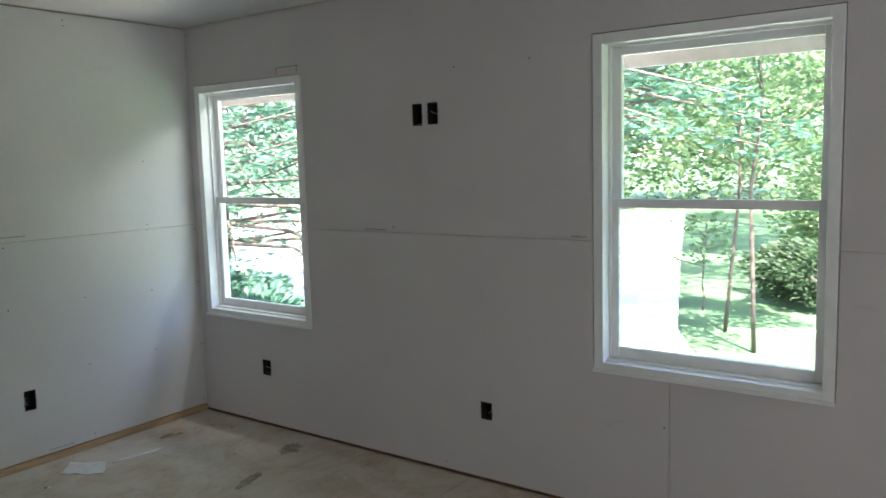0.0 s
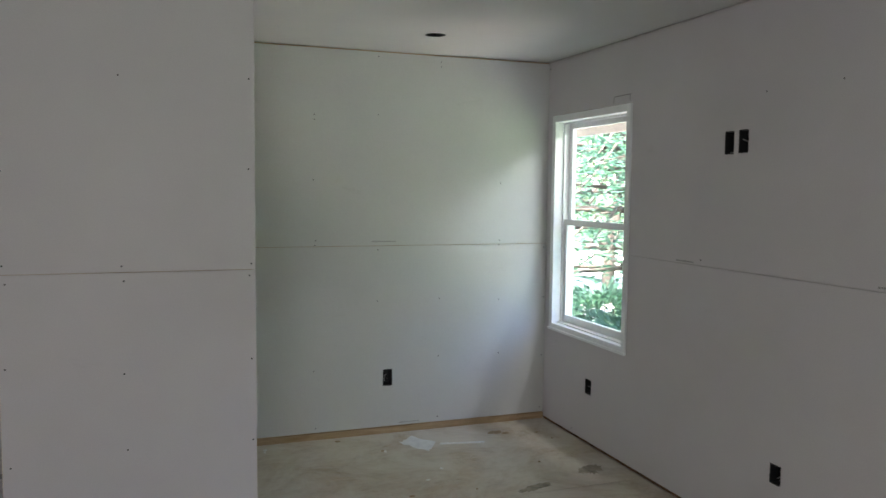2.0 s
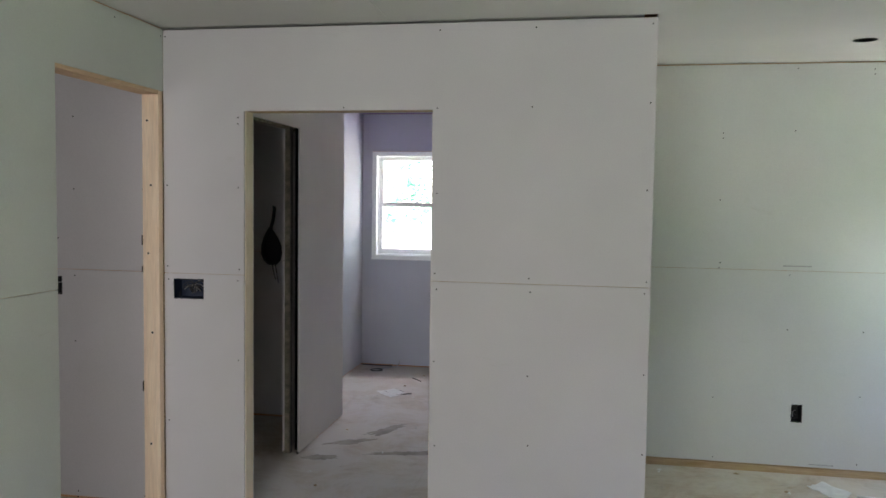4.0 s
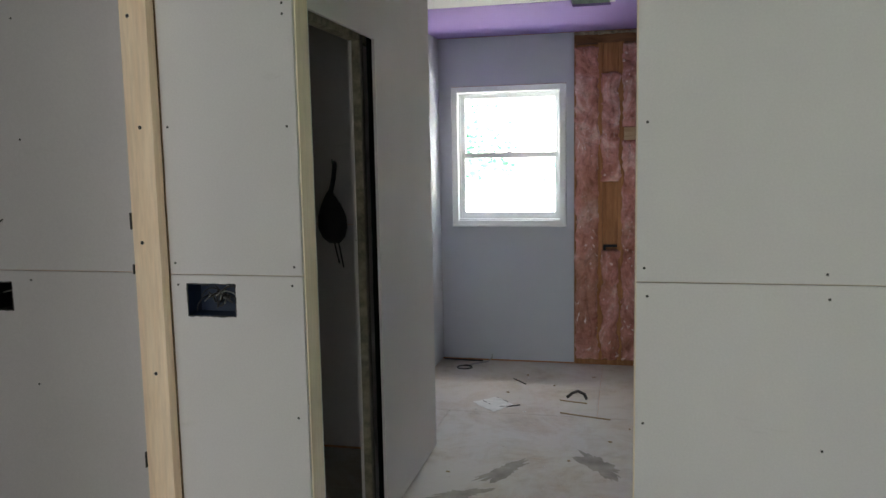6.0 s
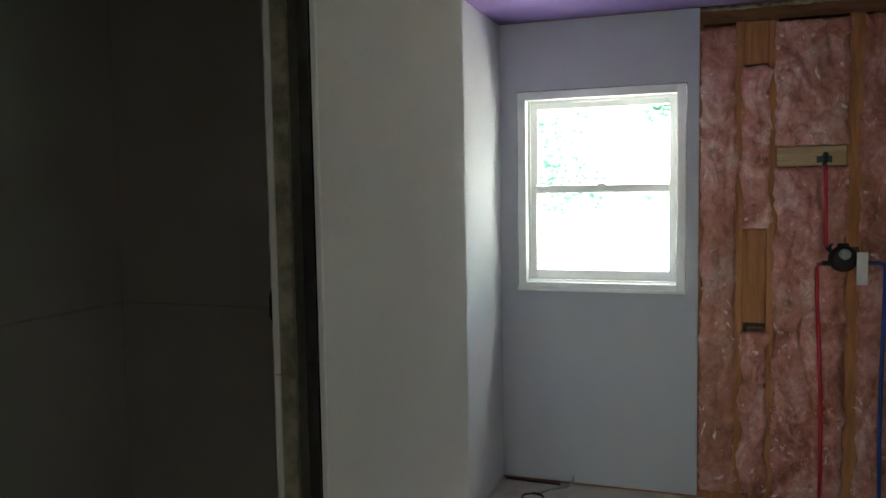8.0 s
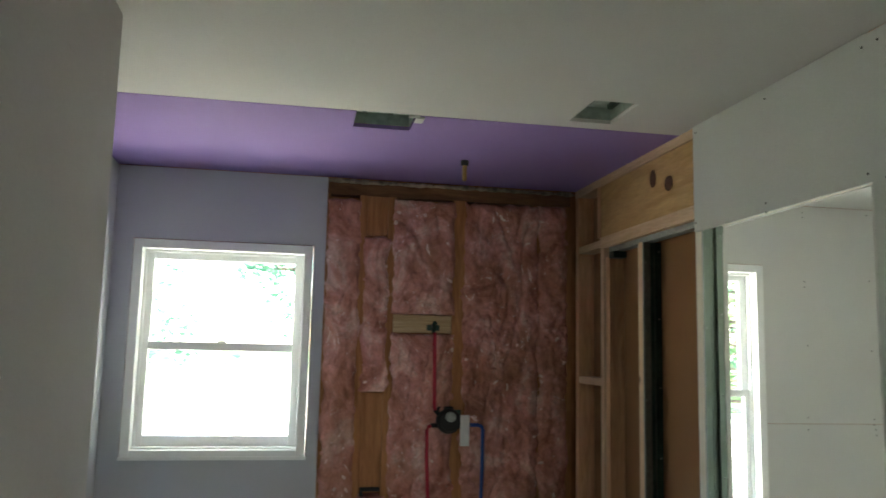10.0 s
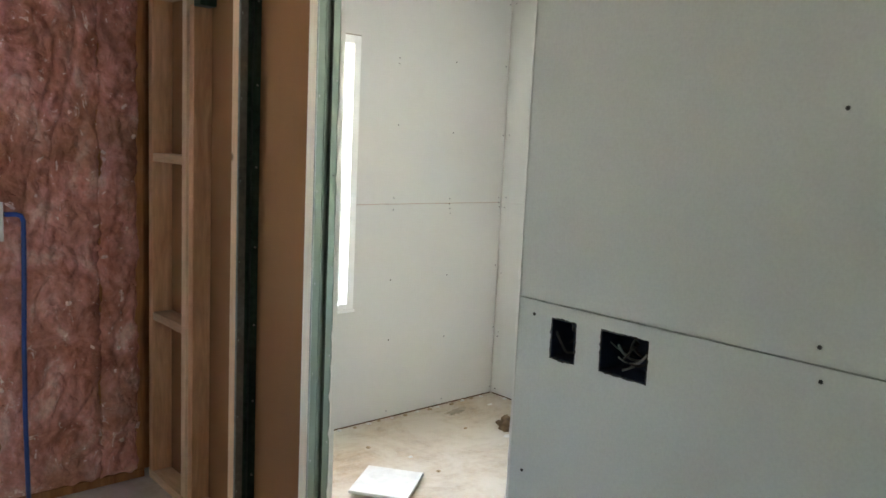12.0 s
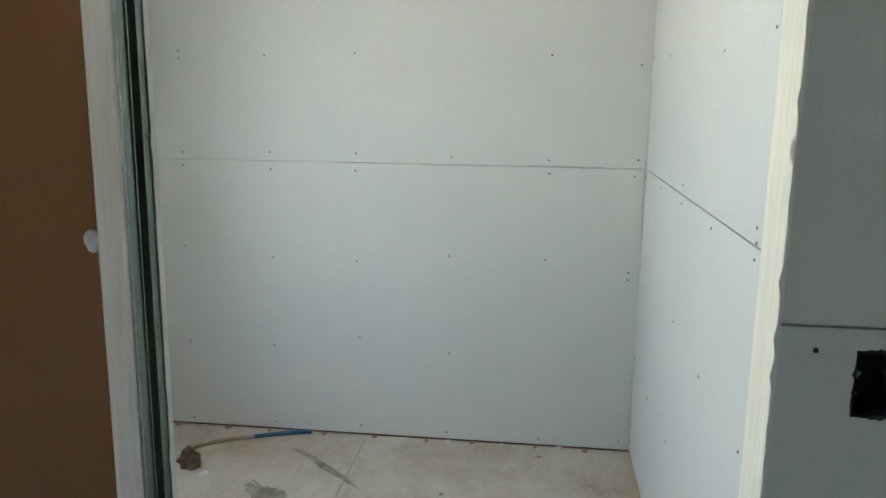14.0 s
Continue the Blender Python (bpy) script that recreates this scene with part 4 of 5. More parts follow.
def batt(x0, x1, z0, z1, depth, seed, label):
    nx, nz = max(8, int((x1 - x0) / 0.0085)), int((z1 - z0) / 0.0095)
    bm, grid = bmesh.new(), []
    for j in range(nz + 1):
        row = []
        for i in range(nx + 1):
            s, t = i / nx, j / nz
            x, z = x0 + (x1 - x0) * s, z0 + (z1 - z0) * t
            edge = min(1.0, min(s, 1 - s) * (x1 - x0) / 0.045, min(t, 1 - t) * (z1 - z0) / 0.05)
            wob = 0.25 * noise.noise(Vector((x * 3, seed, z * 2.2)))
            n = noise.noise(Vector((x * 6 + seed, seed * 3.1, z * 3.6 + wob))) + 0.55 * noise.noise(Vector((x * 17, seed, z * 11))) + 0.35 * noise.noise(Vector((x * 43, seed, z * 35)))
            fold = 1 - min(1.0, abs(noise.noise(Vector((x * 7 + 6 * wob, seed * 1.3, z * 2.6)))) / 0.14)
            pinch = 1 - min(1.0, abs(noise.noise(Vector((x * 15 - 4 * wob, seed * 2.3, z * 12)))) / 0.10)
            y = YF - 0.002 - depth * math.sqrt(edge) - 0.026 * n * edge + 0.017 * fold * edge + 0.010 * pinch * edge
            ragged = (0.026 * noise.noise(Vector((z * 7 + x * 5, seed, 0 if s < 0.5 else 5))) + 0.012 * noise.noise(Vector((z * 31, seed, 9))) + (0.008 if s > 0.5 else -0.008)) * (1 - edge)
            row.append(bm.verts.new((x + ragged, min(max(y, YF - 0.054), YF + 0.04 if edge > 0.3 else YF - 0.0015), z + 0.012 * noise.noise(Vector((x * 25, seed, t))) * (1 - edge))))
        grid.append(row)
    back = [[bm.verts.new((v.co.x, YBK - 0.001, v.co.z)) for v in row] for row in (grid[0], grid[-1])]
    for j in range(nz):
        for i in range(nx):
            f = bm.faces.new((grid[j][i], grid[j][i + 1], grid[j + 1][i + 1], grid[j + 1][i]))
            f.smooth = True
    for i in range(nx):
        bm.faces.new((grid[0][i], grid[0][i + 1], back[0][i + 1], back[0][i]))
        bm.faces.new((grid[-1][i], grid[-1][i + 1], back[1][i + 1], back[1][i]))
    rng = random.Random(seed)
    spots = []
    for k in range(int((z1 - z0) * (9 + 22 * (x1 - x0)))):
        i = rng.choice((1, 2, nx - 2, nx - 1)) if rng.random() < 0.45 else rng.randrange(1, nx)
        spots.append((grid[rng.randrange(2, nz - 1)][i].co.copy(), rng.uniform(0.006, 0.020), rng.uniform(0.006, 0.026), rng.uniform(-0.9, 0.9)))
    ob = mesh_object("insulation_batt", bm, INSULATION)
    tagged(ob, label, "insulation", "pink batts between the studs")
    for p, rx, rz, lean in spots:
        tf = bmesh.new()
        bmesh.ops.create_icosphere(tf, subdivisions=2, radius=1.0)
        for v in tf.verts:
            k = max(0.25, 1 + 1.1 * noise.noise(v.co * 1.9 + p * 37))
            q = Vector((v.co.x * rx * k, v.co.y * 0.0055 * k, v.co.z * rz * k))
            v.co = p + Vector((q.x * math.cos(lean) - q.z * math.sin(lean), q.y, q.x * math.sin(lean) + q.z * math.cos(lean)))
        part("tuft", tf, TUFT if rx * rz < 0.00012 else INSULATION, ob, "pale loose tuft" if rx * rz < 0.00012 else "")


PINK = "pink fibreglass batt stuffed between bare studs"
batt(-1.3945, -1.2465, 0.041, 2.33, 0.030, 1, PINK)
batt(-1.2065, -1.0985, 1.365, 2.14, 0.030, 2, "narrow pink fibreglass strip in a tight gap")
batt(-1.2065, -1.0985, 0.041, 0.86, 0.030, 3, "narrow pink fibreglass strip in a tight gap")
batt(-1.0585, -0.7565, 1.757, 2.34, 0.028, 4, PINK)
batt(-1.0585, -0.7565, 0.041, 1.657, 0.034, 5, "pink fibreglass batt behind the red water pipes")
batt(-0.6895, -0.3045, 0.041, 2.345, 0.030, 6, PINK)
batt(-0.2905, -0.1485, 0.041, 2.35, 0.030, 7, PINK)

bm = bmesh.new()
rng = random.Random(8)
x = -1.40
while x < -0.12:
    r = rng.uniform(0.010, 0.026)
    t = bmesh.ops.create_icosphere(bm, subdivisions=2, radius=1.0)
    for v in t["verts"]:
        k = 1 + 0.5 * noise.noise(v.co * 1.7 + Vector((x * 9, 0, 0)))
        v.co = Vector((x + v.co.x * r * 1.9 * k, YF + 0.006 + v.co.y * 0.014 * k, CEIL - 0.014 - rng.uniform(0, 0.004) + v.co.z * r * 0.55 * k))
    x += r * rng.uniform(1.2, 2.6)
tagged(mesh_object("sealant_bead", bm, FOAMTAN), "ragged tan sealant along the ceiling of the open bay", "sealant", kind="stuff")

valve = tagged(empty("shower_valve", (-0.775, YF, 1.235)), "black shower valve body with a round grey guard", "shower valve")


def rel(bm, ob):
    bm.transform(Matrix.Translation(-ob.location))
    return bm


part("valve_body", rel(lathe([(0.0005, -0.012), (0.060, -0.012), (0.064, -0.030), (0.060, -0.070), (0.046, -0.088), (0.0005, -0.090)], 24, "y", (-0.772, YF, 1.228)), valve), BLACKPLASTIC, valve)
part("mounting_ear", rel(box((-0.835, YF - 0.045, 1.262), (-0.745, YF - 0.013, 1.298), 0.008), valve), BLACKPLASTIC, valve)
part("valve_guard", rel(lathe([(0.025, 0.0), (0.025, -0.018), (0.021, -0.024), (0.0005, -0.025)], 22, "y", (-0.770, YF - 0.0875, 1.252)), valve), STEEL, valve, "round grey guard")
part("inlet", rel(tube([(-0.84, YF - 0.04, 1.285), (-0.82, YF - 0.04, 1.262)], 0.013, 10), valve), BLACKPLASTIC, valve)
part("inlet", rel(tube([(-0.86, YF - 0.04, 1.205), (-0.815, YF - 0.04, 1.205)], 0.012, 10), valve), BLACKPLASTIC, valve)
part("inlet", rel(tube([(-0.72, YF - 0.04, 1.21), (-0.66, YF - 0.04, 1.21)], 0.011, 10), valve), BLACKPLASTIC, valve)
part("tag", rel(box((-0.722, YF - 0.102, 1.112), (-0.676, YF - 0.093, 1.262), 0.002), valve), PAPER, valve, "white paper tag")
part("bracket", rel(box((-0.80, YF - 0.0115, 1.19), (-0.70, YF - 0.0005, 1.28), 0.003), valve), DARKSTEEL, valve)


def pipe(points, mat, label, r=0.0095):
    tagged(mesh_object("water_pipe", tube(points, r, 12), mat), label, "water pipe")


yp = YF - 0.040
pipe([(-0.853, yp - 0.02, 1.664), (-0.853, yp - 0.02, 1.60), (-0.850, yp - 0.018, 1.50), (-0.848, yp - 0.015, 1.40), (-0.846, yp - 0.018, 1.30), (-0.842, yp - 0.018, 1.282)], REDPEX, "red plastic riser pipe to the shower arm")
pipe([(-0.862, yp - 0.018, 1.205), (-0.876, yp - 0.018, 1.200), (-0.882, yp - 0.018, 1.185), (-0.880, yp - 0.016, 1.05), (-0.868, yp - 0.015, 0.85), (-0.858, yp - 0.014, 0.6), (-0.852, yp - 0.012, 0.3), (-0.852, yp - 0.012, 0.0)], REDPEX, "red plastic hot-water pipe")
pipe([(-0.662, yp - 0.018, 1.21), (-0.625, yp - 0.018, 1.21), (-0.606, yp - 0.018, 1.204), (-0.598, yp - 0.018, 1.185), (-0.598, yp - 0.014, 1.0), (-0.604, yp - 0.014, 0.7), (-0.606, yp - 0.014, 0.4), (-0.600, yp - 0.014, 0.0)], BLUEPEX, "blue plastic cold-water pipe")
arm = tagged(empty("shower_outlet", (-0.852, YF, 1.70)), "brass drop-ear outlet on the blocking board", "pipe fitting")
part("elbow", rel(tube([(-0.852, YF - 0.014, 1.662), (-0.852, YF - 0.014, 1.70), (-0.852, YF - 0.045, 1.712)], 0.012, 10), arm), DARKSTEEL, arm)
part("flange", rel(box((-0.885, YF + 0.001, 1.675), (-0.819, YF + 0.0055, 1.705), 0.002), arm), DARKSTEEL, arm)
stub = tagged(empty("ceiling_stub", (-0.818, 3.20, CEIL)), "short brass pipe stub hanging from the purple ceiling", "pipe stub")
part("stub", rel(tube([(-0.818, 3.20, CEIL + 0.01), (-0.818, 3.20, 2.345)], 0.011, 12), stub), BRASS, stub)
part("collar", rel(lathe([(0.018, -0.001), (0.018, -0.022), (0.0112, -0.024)], 14, "z", (-0.818, 3.20, CEIL - 0.001)), stub), BLACKPLASTIC, stub, "black collar")
kx = -1.155
tagged(mesh_object("clamp", boxes(((kx - 0.045, YF - 0.012, 0.885), (kx + 0.055, YF - 0.001, 0.905), 0.003), ((kx - 0.045, YF - 0.012, 0.862), (kx - 0.028, YF - 0.001, 0.885), 0.002)), BLACKPLASTIC), "black pipe clamp on the short board", "clamp")


tagged(mesh_object("wire_end", tube([(-3.079, 0.0295, 1.349), (-3.05, 0.022, 1.352), (-3.02, 0.020, 1.366), (-2.993, 0.024, 1.386)], 0.0025, 6), DARKWIRE),
       "short dark wire end sticking out of the hall wall", "wire")


# ---- bag in the closet ----
def hanging_bag():
    """A limp cloth bag on a hook."""
    y = YL - 0.1127
    bm, rings = bmesh.new(), []
    prof = [(1.40, 0.012, 0.012), (1.37, 0.030, 0.022), (1.33, 0.052, 0.035), (1.27, 0.074, 0.05), (1.21, 0.076, 0.055), (1.16, 0.060, 0.045), (1.13, 0.030, 0.02)]
    for z, rx, ry in prof:
        ring = []
        for k in range(14):
            a = 2 * math.pi * k / 14
            w = 1 + 0.18 * noise.noise(Vector((math.cos(a) * 2, math.sin(a) * 2, z * 12)))
            ring.append(bm.verts.new((-2.525 + rx * math.cos(a) * w + (1.4 - z) * 0.06, y - 0.06 + ry * math.sin(a) * w, z)))
        rings.append(ring)
    for a, b in zip(rings, rings[1:]):
        for k in range(14):
            bm.faces.new((a[k], a[(k + 1) % 14], b[(k + 1) % 14], b[k])).smooth = True
    bm.faces.new(rings[0]), bm.faces.new(rings[-1])
    top = tagged(empty("hanging_bag", (-2.52, y - 0.06, 1.40)), "dark cloth bag hung by its strap on the closet wall", "bag")
    part("pouch", rel(bm, top), FABRIC, top)
    part("strap", rel(tube([(-2.525, y - 0.05, 1.39), (-2.515, y - 0.03, 1.46), (-2.512, y - 0.012, 1.535), (-2.520, y - 0.008, 1.545)], 0.013, 8), top), FABRIC, top)
    part("hook", rel(tube([(-2.518, y + 0.001, 1.54), (-2.518, y - 0.03, 1.545), (-2.518, y - 0.032, 1.56)], 0.004, 6), top), DARKSTEEL, top)
    for dx in (0.0, 0.022):
        part("cord", rel(tube([(-2.51 + dx, y - 0.06, 1.14), (-2.505 + dx, y - 0.045, 1.08), (-2.492 + dx, y - 0.04, 1.02 - dx)], 0.004, 6), top), FABRIC, top)


hanging_bag()
tagged(mesh_object("leaning_batten", tube([(-2.803, 1.70, 0.0), (-2.803, 1.7455, 0.515)], 0.008, 6), DARKWIRE), "thin dark batten leaning in the closet", "batten")


# ---- litter ----
def scrap(name, corners, z, thick, mat, label, category, curl=0.0, seed=0):
    """A thin crumpled piece spread between four floor corners."""
    bm, rng, n = bmesh.new(), random.Random(seed), 7
    c = [Vector((*p, 0)) for p in corners]
    grid = {}
    for i in range(n):
        for j in range(n):
            s, t = i / (n - 1), j / (n - 1)
            p = (c[0] * (1 - s) + c[1] * s) * (1 - t) + (c[3] * (1 - s) + c[2] * s) * t
            rim = i in (0, n - 1) or j in (0, n - 1)
            h = z + curl * abs(noise.noise(Vector((p.x * 14, p.y * 14, seed))))
            if rim and curl:
                p += Vector((rng.uniform(-1, 1), rng.uniform(-1, 1), 0)) * 0.006
            grid[i, j] = (bm.verts.new((p.x, p.y, h + thick)), bm.verts.new((p.x, p.y, h)))
    for i in range(n - 1):
        for j in range(n - 1):
            for k in (0, 1):
                bm.faces.new([grid[a][k] for a in ((i, j), (i + 1, j), (i + 1, j + 1), (i, j + 1))])
    for k in range(n - 1):
        for a, b in (((k, 0), (k + 1, 0)), ((k, n - 1), (k + 1, n - 1)), ((0, k), (0, k + 1)), ((n - 1, k), (n - 1, k + 1))):
            bm.faces.new((grid[a][0], grid[b][0], grid[b][1], grid[a][1]))
    bmesh.ops.recalc_face_normals(bm, faces=bm.faces)
    return tagged(mesh_object(name, bm, mat), label, category)


def stick(name, a, b, r, mat, label, category, lift=0.0):
    a, b = Vector((*a, r)), Vector((*b, r))
    mid = (a + b) / 2 + Vector((0.004, -0.003, lift))
    return tagged(mesh_object(name, tube([a, (a + mid) / 2, mid, (mid + b) / 2, b], r, 6), mat), label, category)


def lump(name, at, size, mat, label, category, seed):
    bm = bmesh.new()
    bmesh.ops.create_icosphere(bm, subdivisions=3, radius=1.0)
    for v in bm.verts:
        k = 1 + 0.45 * noise.fractal(v.co * 1.6 + Vector((seed, 0, 0)), 1.0, 2.0, 3)
        v.co = Vector((v.co.x * size[0], v.co.y * size[1], v.co.z * size[2])) * k
        v.co.z = max(v.co.z, -size[2] * 0.5)
    for v in bm.verts:
        v.co += Vector((*at, size[2] * 0.5))
    return tagged(mesh_object(name, bm, mat), label, category)


def stain(at, size, turn, mat, label, seed):
    """A thin irregular dried patch on the floor."""
    bm, n = bmesh.new(), 64
    mid, ring = bm.verts.new((at[0], at[1], 0.0014)), []
    for k in range(n):
        a = 2 * math.pi * k / n
        w = 1 + 0.5 * noise.noise(Vector((math.cos(a) * 1.6 + seed, math.sin(a) * 1.6, 0.5))) + 0.45 * noise.noise(Vector((math.cos(a) * 7 + seed, math.sin(a) * 7, 1.5)))
        x, y = size[0] * math.cos(a) * w, size[1] * math.sin(a) * w
        ring.append(bm.verts.new((at[0] + x * math.cos(turn) - y * math.sin(turn), at[1] + x * math.sin(turn) + y * math.cos(turn), 0.0004)))
    for k in range(n):
        bm.faces.new((mid, ring[k], ring[(k + 1) % n]))
    return tagged(mesh_object("floor_stain", bm, mat), label, "stain")


# bedroom
scrap("paper_scrap", ((0.985, 1.04), (1.10, 1.155), (1.20, 0.97), (1.11, 0.85)), 0.001, 0.003, PAPER, "crumpled white paper scrap on the subfloor", "paper", 0.02, 3)
stick("paper_strip", (1.22, 0.95), (1.50, 0.90), 0.006, PAPER, "thin white strip of torn paper", "paper")
stain((1.89, 0.27), (0.09, 0.055), 0.6, SMEAR, "dark dried smear on the subfloor", 2)
lump("wood_crumb", (1.64, 1.06), (0.045, 0.02, 0.008), CARDBOARD, "small brown scrap of wood on the floor", "scrap", 5)
lump("wood_crumb", (1.70, 1.03), (0.025, 0.012, 0.006), CARDBOARD, "small brown scrap of wood on the floor", "scrap", 6)
stain((1.47, 0.13), (0.10, 0.03), 0.3, SMEAR, "dark dried smear on the subfloor", 7)
rng = random.Random(11)
for n in range(26):
    x, y = rng.uniform(0.1, 2.0), rng.uniform(-0.6, 1.2)
    lump("crumb", (x, y), (rng.uniform(0.004, 0.014), rng.uniform(0.004, 0.010), rng.uniform(0.003, 0.006)), CARDBOARD if n % 3 else PAPER, "small construction crumb on the subfloor", "debris", n)["group"] = "crumbs"
# bathroom
coil = [(-2.20 + 0.055 * math.cos(a), 3.47 + 0.05 * math.sin(a), 0.006 + 0.004 * (a / 6.3)) for a in [k * 0.35 for k in range(24)]]
tagged(mesh_object("cable_coil", tube(coil, 0.005, 7), DARKWIRE), "loop of dark cable on the bathroom floor", "cable")
tagged(mesh_object("cable", tube([(-2.19, 3.52, 0.006), (-2.14, 3.60, 0.006), (-2.06, 3.66, 0.006), (-2.03, 3.69, 0.03), (-2.03, 3.70, 0.055)], 0.006, 7), WIRE), "grey cable stub beside the wall", "cable")
stick("cable", (-2.40, 3.70), (-2.10, 3.685), 0.006, DARKWIRE, "dark cable lying along the wall", "cable")
scrap("paper_scrap", ((-1.98, 2.66), (-1.86, 2.80), (-1.72, 2.66), (-1.82, 2.50)), 0.001, 0.002, PAPER, "white paper scrap on the dusty floor", "paper", 0.012, 8)
for a, b in (((-1.84, 2.78), (-1.76, 2.70)), ((-1.80, 2.60), (-1.68, 2.66)), ((-1.92, 2.70), (-1.87, 2.64)), ((-1.80, 3.24), (-1.70, 3.12)), ((-1.42, 2.55), (-1.12, 2.47)), ((-1.44, 2.80), (-1.27, 2.76))):
    stick("wood_sliver", a, b, 0.004, DARKWIRE if a[0] < -1.75 else CARDBOARD, "thin dark sliver on the dusty floor", "scrap")
tagged(mesh_object("metal_offcut", tube([(-1.40, 2.84, 0.012), (-1.37, 2.86, 0.035), (-1.33, 2.865, 0.05), (-1.29, 2.85, 0.035), (-1.275, 2.83, 0.01)], 0.010, 6), DARKWIRE), "curled dark offcut on the dusty floor", "scrap")
for at, sz, tn, sd in (((-1.80, 1.30), (0.16, 0.05), 0.5, 11), ((-1.62, 1.62), (0.20, 0.06), 1.0, 12), ((-1.88, 0.95), (0.10, 0.06), 0.2, 13), ((-1.35, 1.15), (0.24, 0.05), 0.3, 14), ((-1.15, 1.75), (0.18, 0.07), 2.1, 15)):
    stain(at, sz, tn, DUSTMARK, "grey scuffed patch on the chalky floor", sd)
drain = tagged(empty("floor_drain", (-0.80, 3.21, 0)), "black round drain flange with a pale cap", "drain")
part("flange", lathe([(0.105, 0.0005), (0.105, 0.008), (0.075, 0.012), (0.07, 0.035), (0.055, 0.036), (0.05, 0.003), (0.0005, 0.003)], 28), BLACKPLASTIC, drain)
part("cap", lathe([(0.030, 0.0035), (0.030, 0.05), (0.022, 0.058), (0.0005, 0.058)], 18, "z", (-0.03, 0.04, 0)), PAPER, drain, "pale plastic cap")
scrap("board_offcut", ((-0.98, 2.36), (-0.93, 2.33), (-0.84, 2.20), (-0.90, 2.20)), 0.001, 0.006, CARDBOARD, "grey-brown board offcut on the floor", "scrap", 0.01, 4)
rng = random.Random(21)
for n in range(30):
    x, y = rng.uniform(-1.9, -0.3), rng.uniform(0.4, 3.5)
    lump("crumb", (x, y), (rng.uniform(0.004, 0.014), rng.uniform(0.003, 0.009), rng.uniform(0.003, 0.006)), CARDBOARD if n % 3 else PAPER, "small construction crumb on the dusty floor", "debris", n)["group"] = "crumbs"
# side room
bm = box((-0.145, -0.135, 0.0), (0.145, 0.135, 0.0127), 0.0015)
bm.transform(Matrix.Translation((0.715, 3.00, 0.014)) @ Matrix.Rotation(0.62, 4, "Z"))
tagged(mesh_object("board_square", bm, PAPER), "white square wallboard offcut lying on the floor", "board offcut")
bm = box((-0.12, -0.11, 0.0), (0.13, 0.12, 0.0127), 0.0015)
bm.transform(Matrix.Translation((0.725, 2.995, 0.0005)) @ Matrix.Rotation(0.70, 4, "Z"))
tagged(mesh_object("board_square", bm, GYPSUM), "chipped wallboard offcut under the white square", "board offcut")
lump("clod", (1.70, 3.20), (0.050, 0.042, 0.048), BROWNLUMP, "brown crumpled clod on the subfloor", "debris", 3)
lump("chip", (1.64, 3.12), (0.03, 0.018, 0.006), PAPER, "white plaster chip beside the clod", "debris", 9)
lump("chip", (1.79, 3.245), (0.03, 0.014, 0.012), BROWNLUMP, "small brown chip on the subfloor", "debris", 12)
pp = tagged(empty("floor_pipe", (1.95, 3.1, 0)), "bent tan and blue pipe lying by the wall", "pipe")
part("tan_end", rel(tube([(1.85, 3.25, 0.0086), (1.90, 3.20, 0.0095), (1.945, 3.13, 0.0098), (1.97, 3.08, 0.0098)], 0.0085, 9), pp), CARDBOARD, pp)
part("pale_middle", rel(tube([(1.97, 3.08, 0.0098), (1.99, 3.035, 0.0098)], 0.009, 9), pp), WIRE, pp)
part("blue_end", rel(tube([(1.99, 3.035, 0.0098), (2.03, 2.95, 0.0098), (2.065, 2.85, 0.0102), (2.075, 2.80, 0.0102)], 0.010, 9), pp), TEALPIPE, pp)
stain((1.50, 2.79), (0.15, 0.05), 0.9, SMEAR, "grey-green dried smear on the subfloor", 4)
stain((1.78, 2.66), (0.22, 0.018), 0.85, SMEAR, "long dark streak on the subfloor", 5)
stain((1.68, 3.58), (0.10, 0.03), 0.2, SMEAR, "dark dried smear near the wall", 6)
rng = random.Random(31)
for n in range(24):
    x, y = rng.uniform(0.2, 2.0), rng.uniform(1.6, 3.6)
    lump("crumb", (x, y), (rng.uniform(0.005, 0.016), rng.uniform(0.004, 0.010), rng.uniform(0.003, 0.006)), CARDBOARD if n % 2 else PAPER, "small construction crumb on the subfloor", "debris", n)["group"] = "crumbs"
for n in range(40):
    if n < 22:
        at = (0.15 + n * 0.088 + rng.uniform(-0.02, 0.02), YN - 0.012 - rng.uniform(0, 0.02))
    else:
        at = (XW - 0.012 - rng.uniform(0, 0.015), 1.6 + (n - 22) * 0.115 + rng.uniform(-0.03, 0.03))
    lump("plaster_crumb", at, (rng.uniform(0.008, 0.02), rng.uniform(0.006, 0.014), 0.006), GYPSUM if n % 2 else CARDBOARD, "plaster crumb along the foot of the wall", "debris", n)["group"] = "plaster crumbs"

# ---- marks on the boards ----
marks = tagged(empty("wall_marks", (0, 0, 1.2)), "printed and pencilled marks on the bare boards", "markings")


def mark(axis, w, u0, v0, u1, v1, mat, thin=0.0006):
    lo, hi = place(axis, w - thin, u0, v0), place(axis, w + thin, u1, v1)
    part("mark", rel(box(lo, hi), marks), mat, marks)



def print_line(axis, w, u, v, length, high, seed):
    """A line of unreadable print as small bars."""
    rng, end = random.Random(seed), u + length
    while u < end:
        wide = rng.uniform(0.004, 0.012)
        mark(axis, w, u, v + rng.uniform(0, 0.001), u + wide, v + high * rng.uniform(0.7, 1.0), INK)
        u += wide + rng.uniform(0.0015, 0.004)


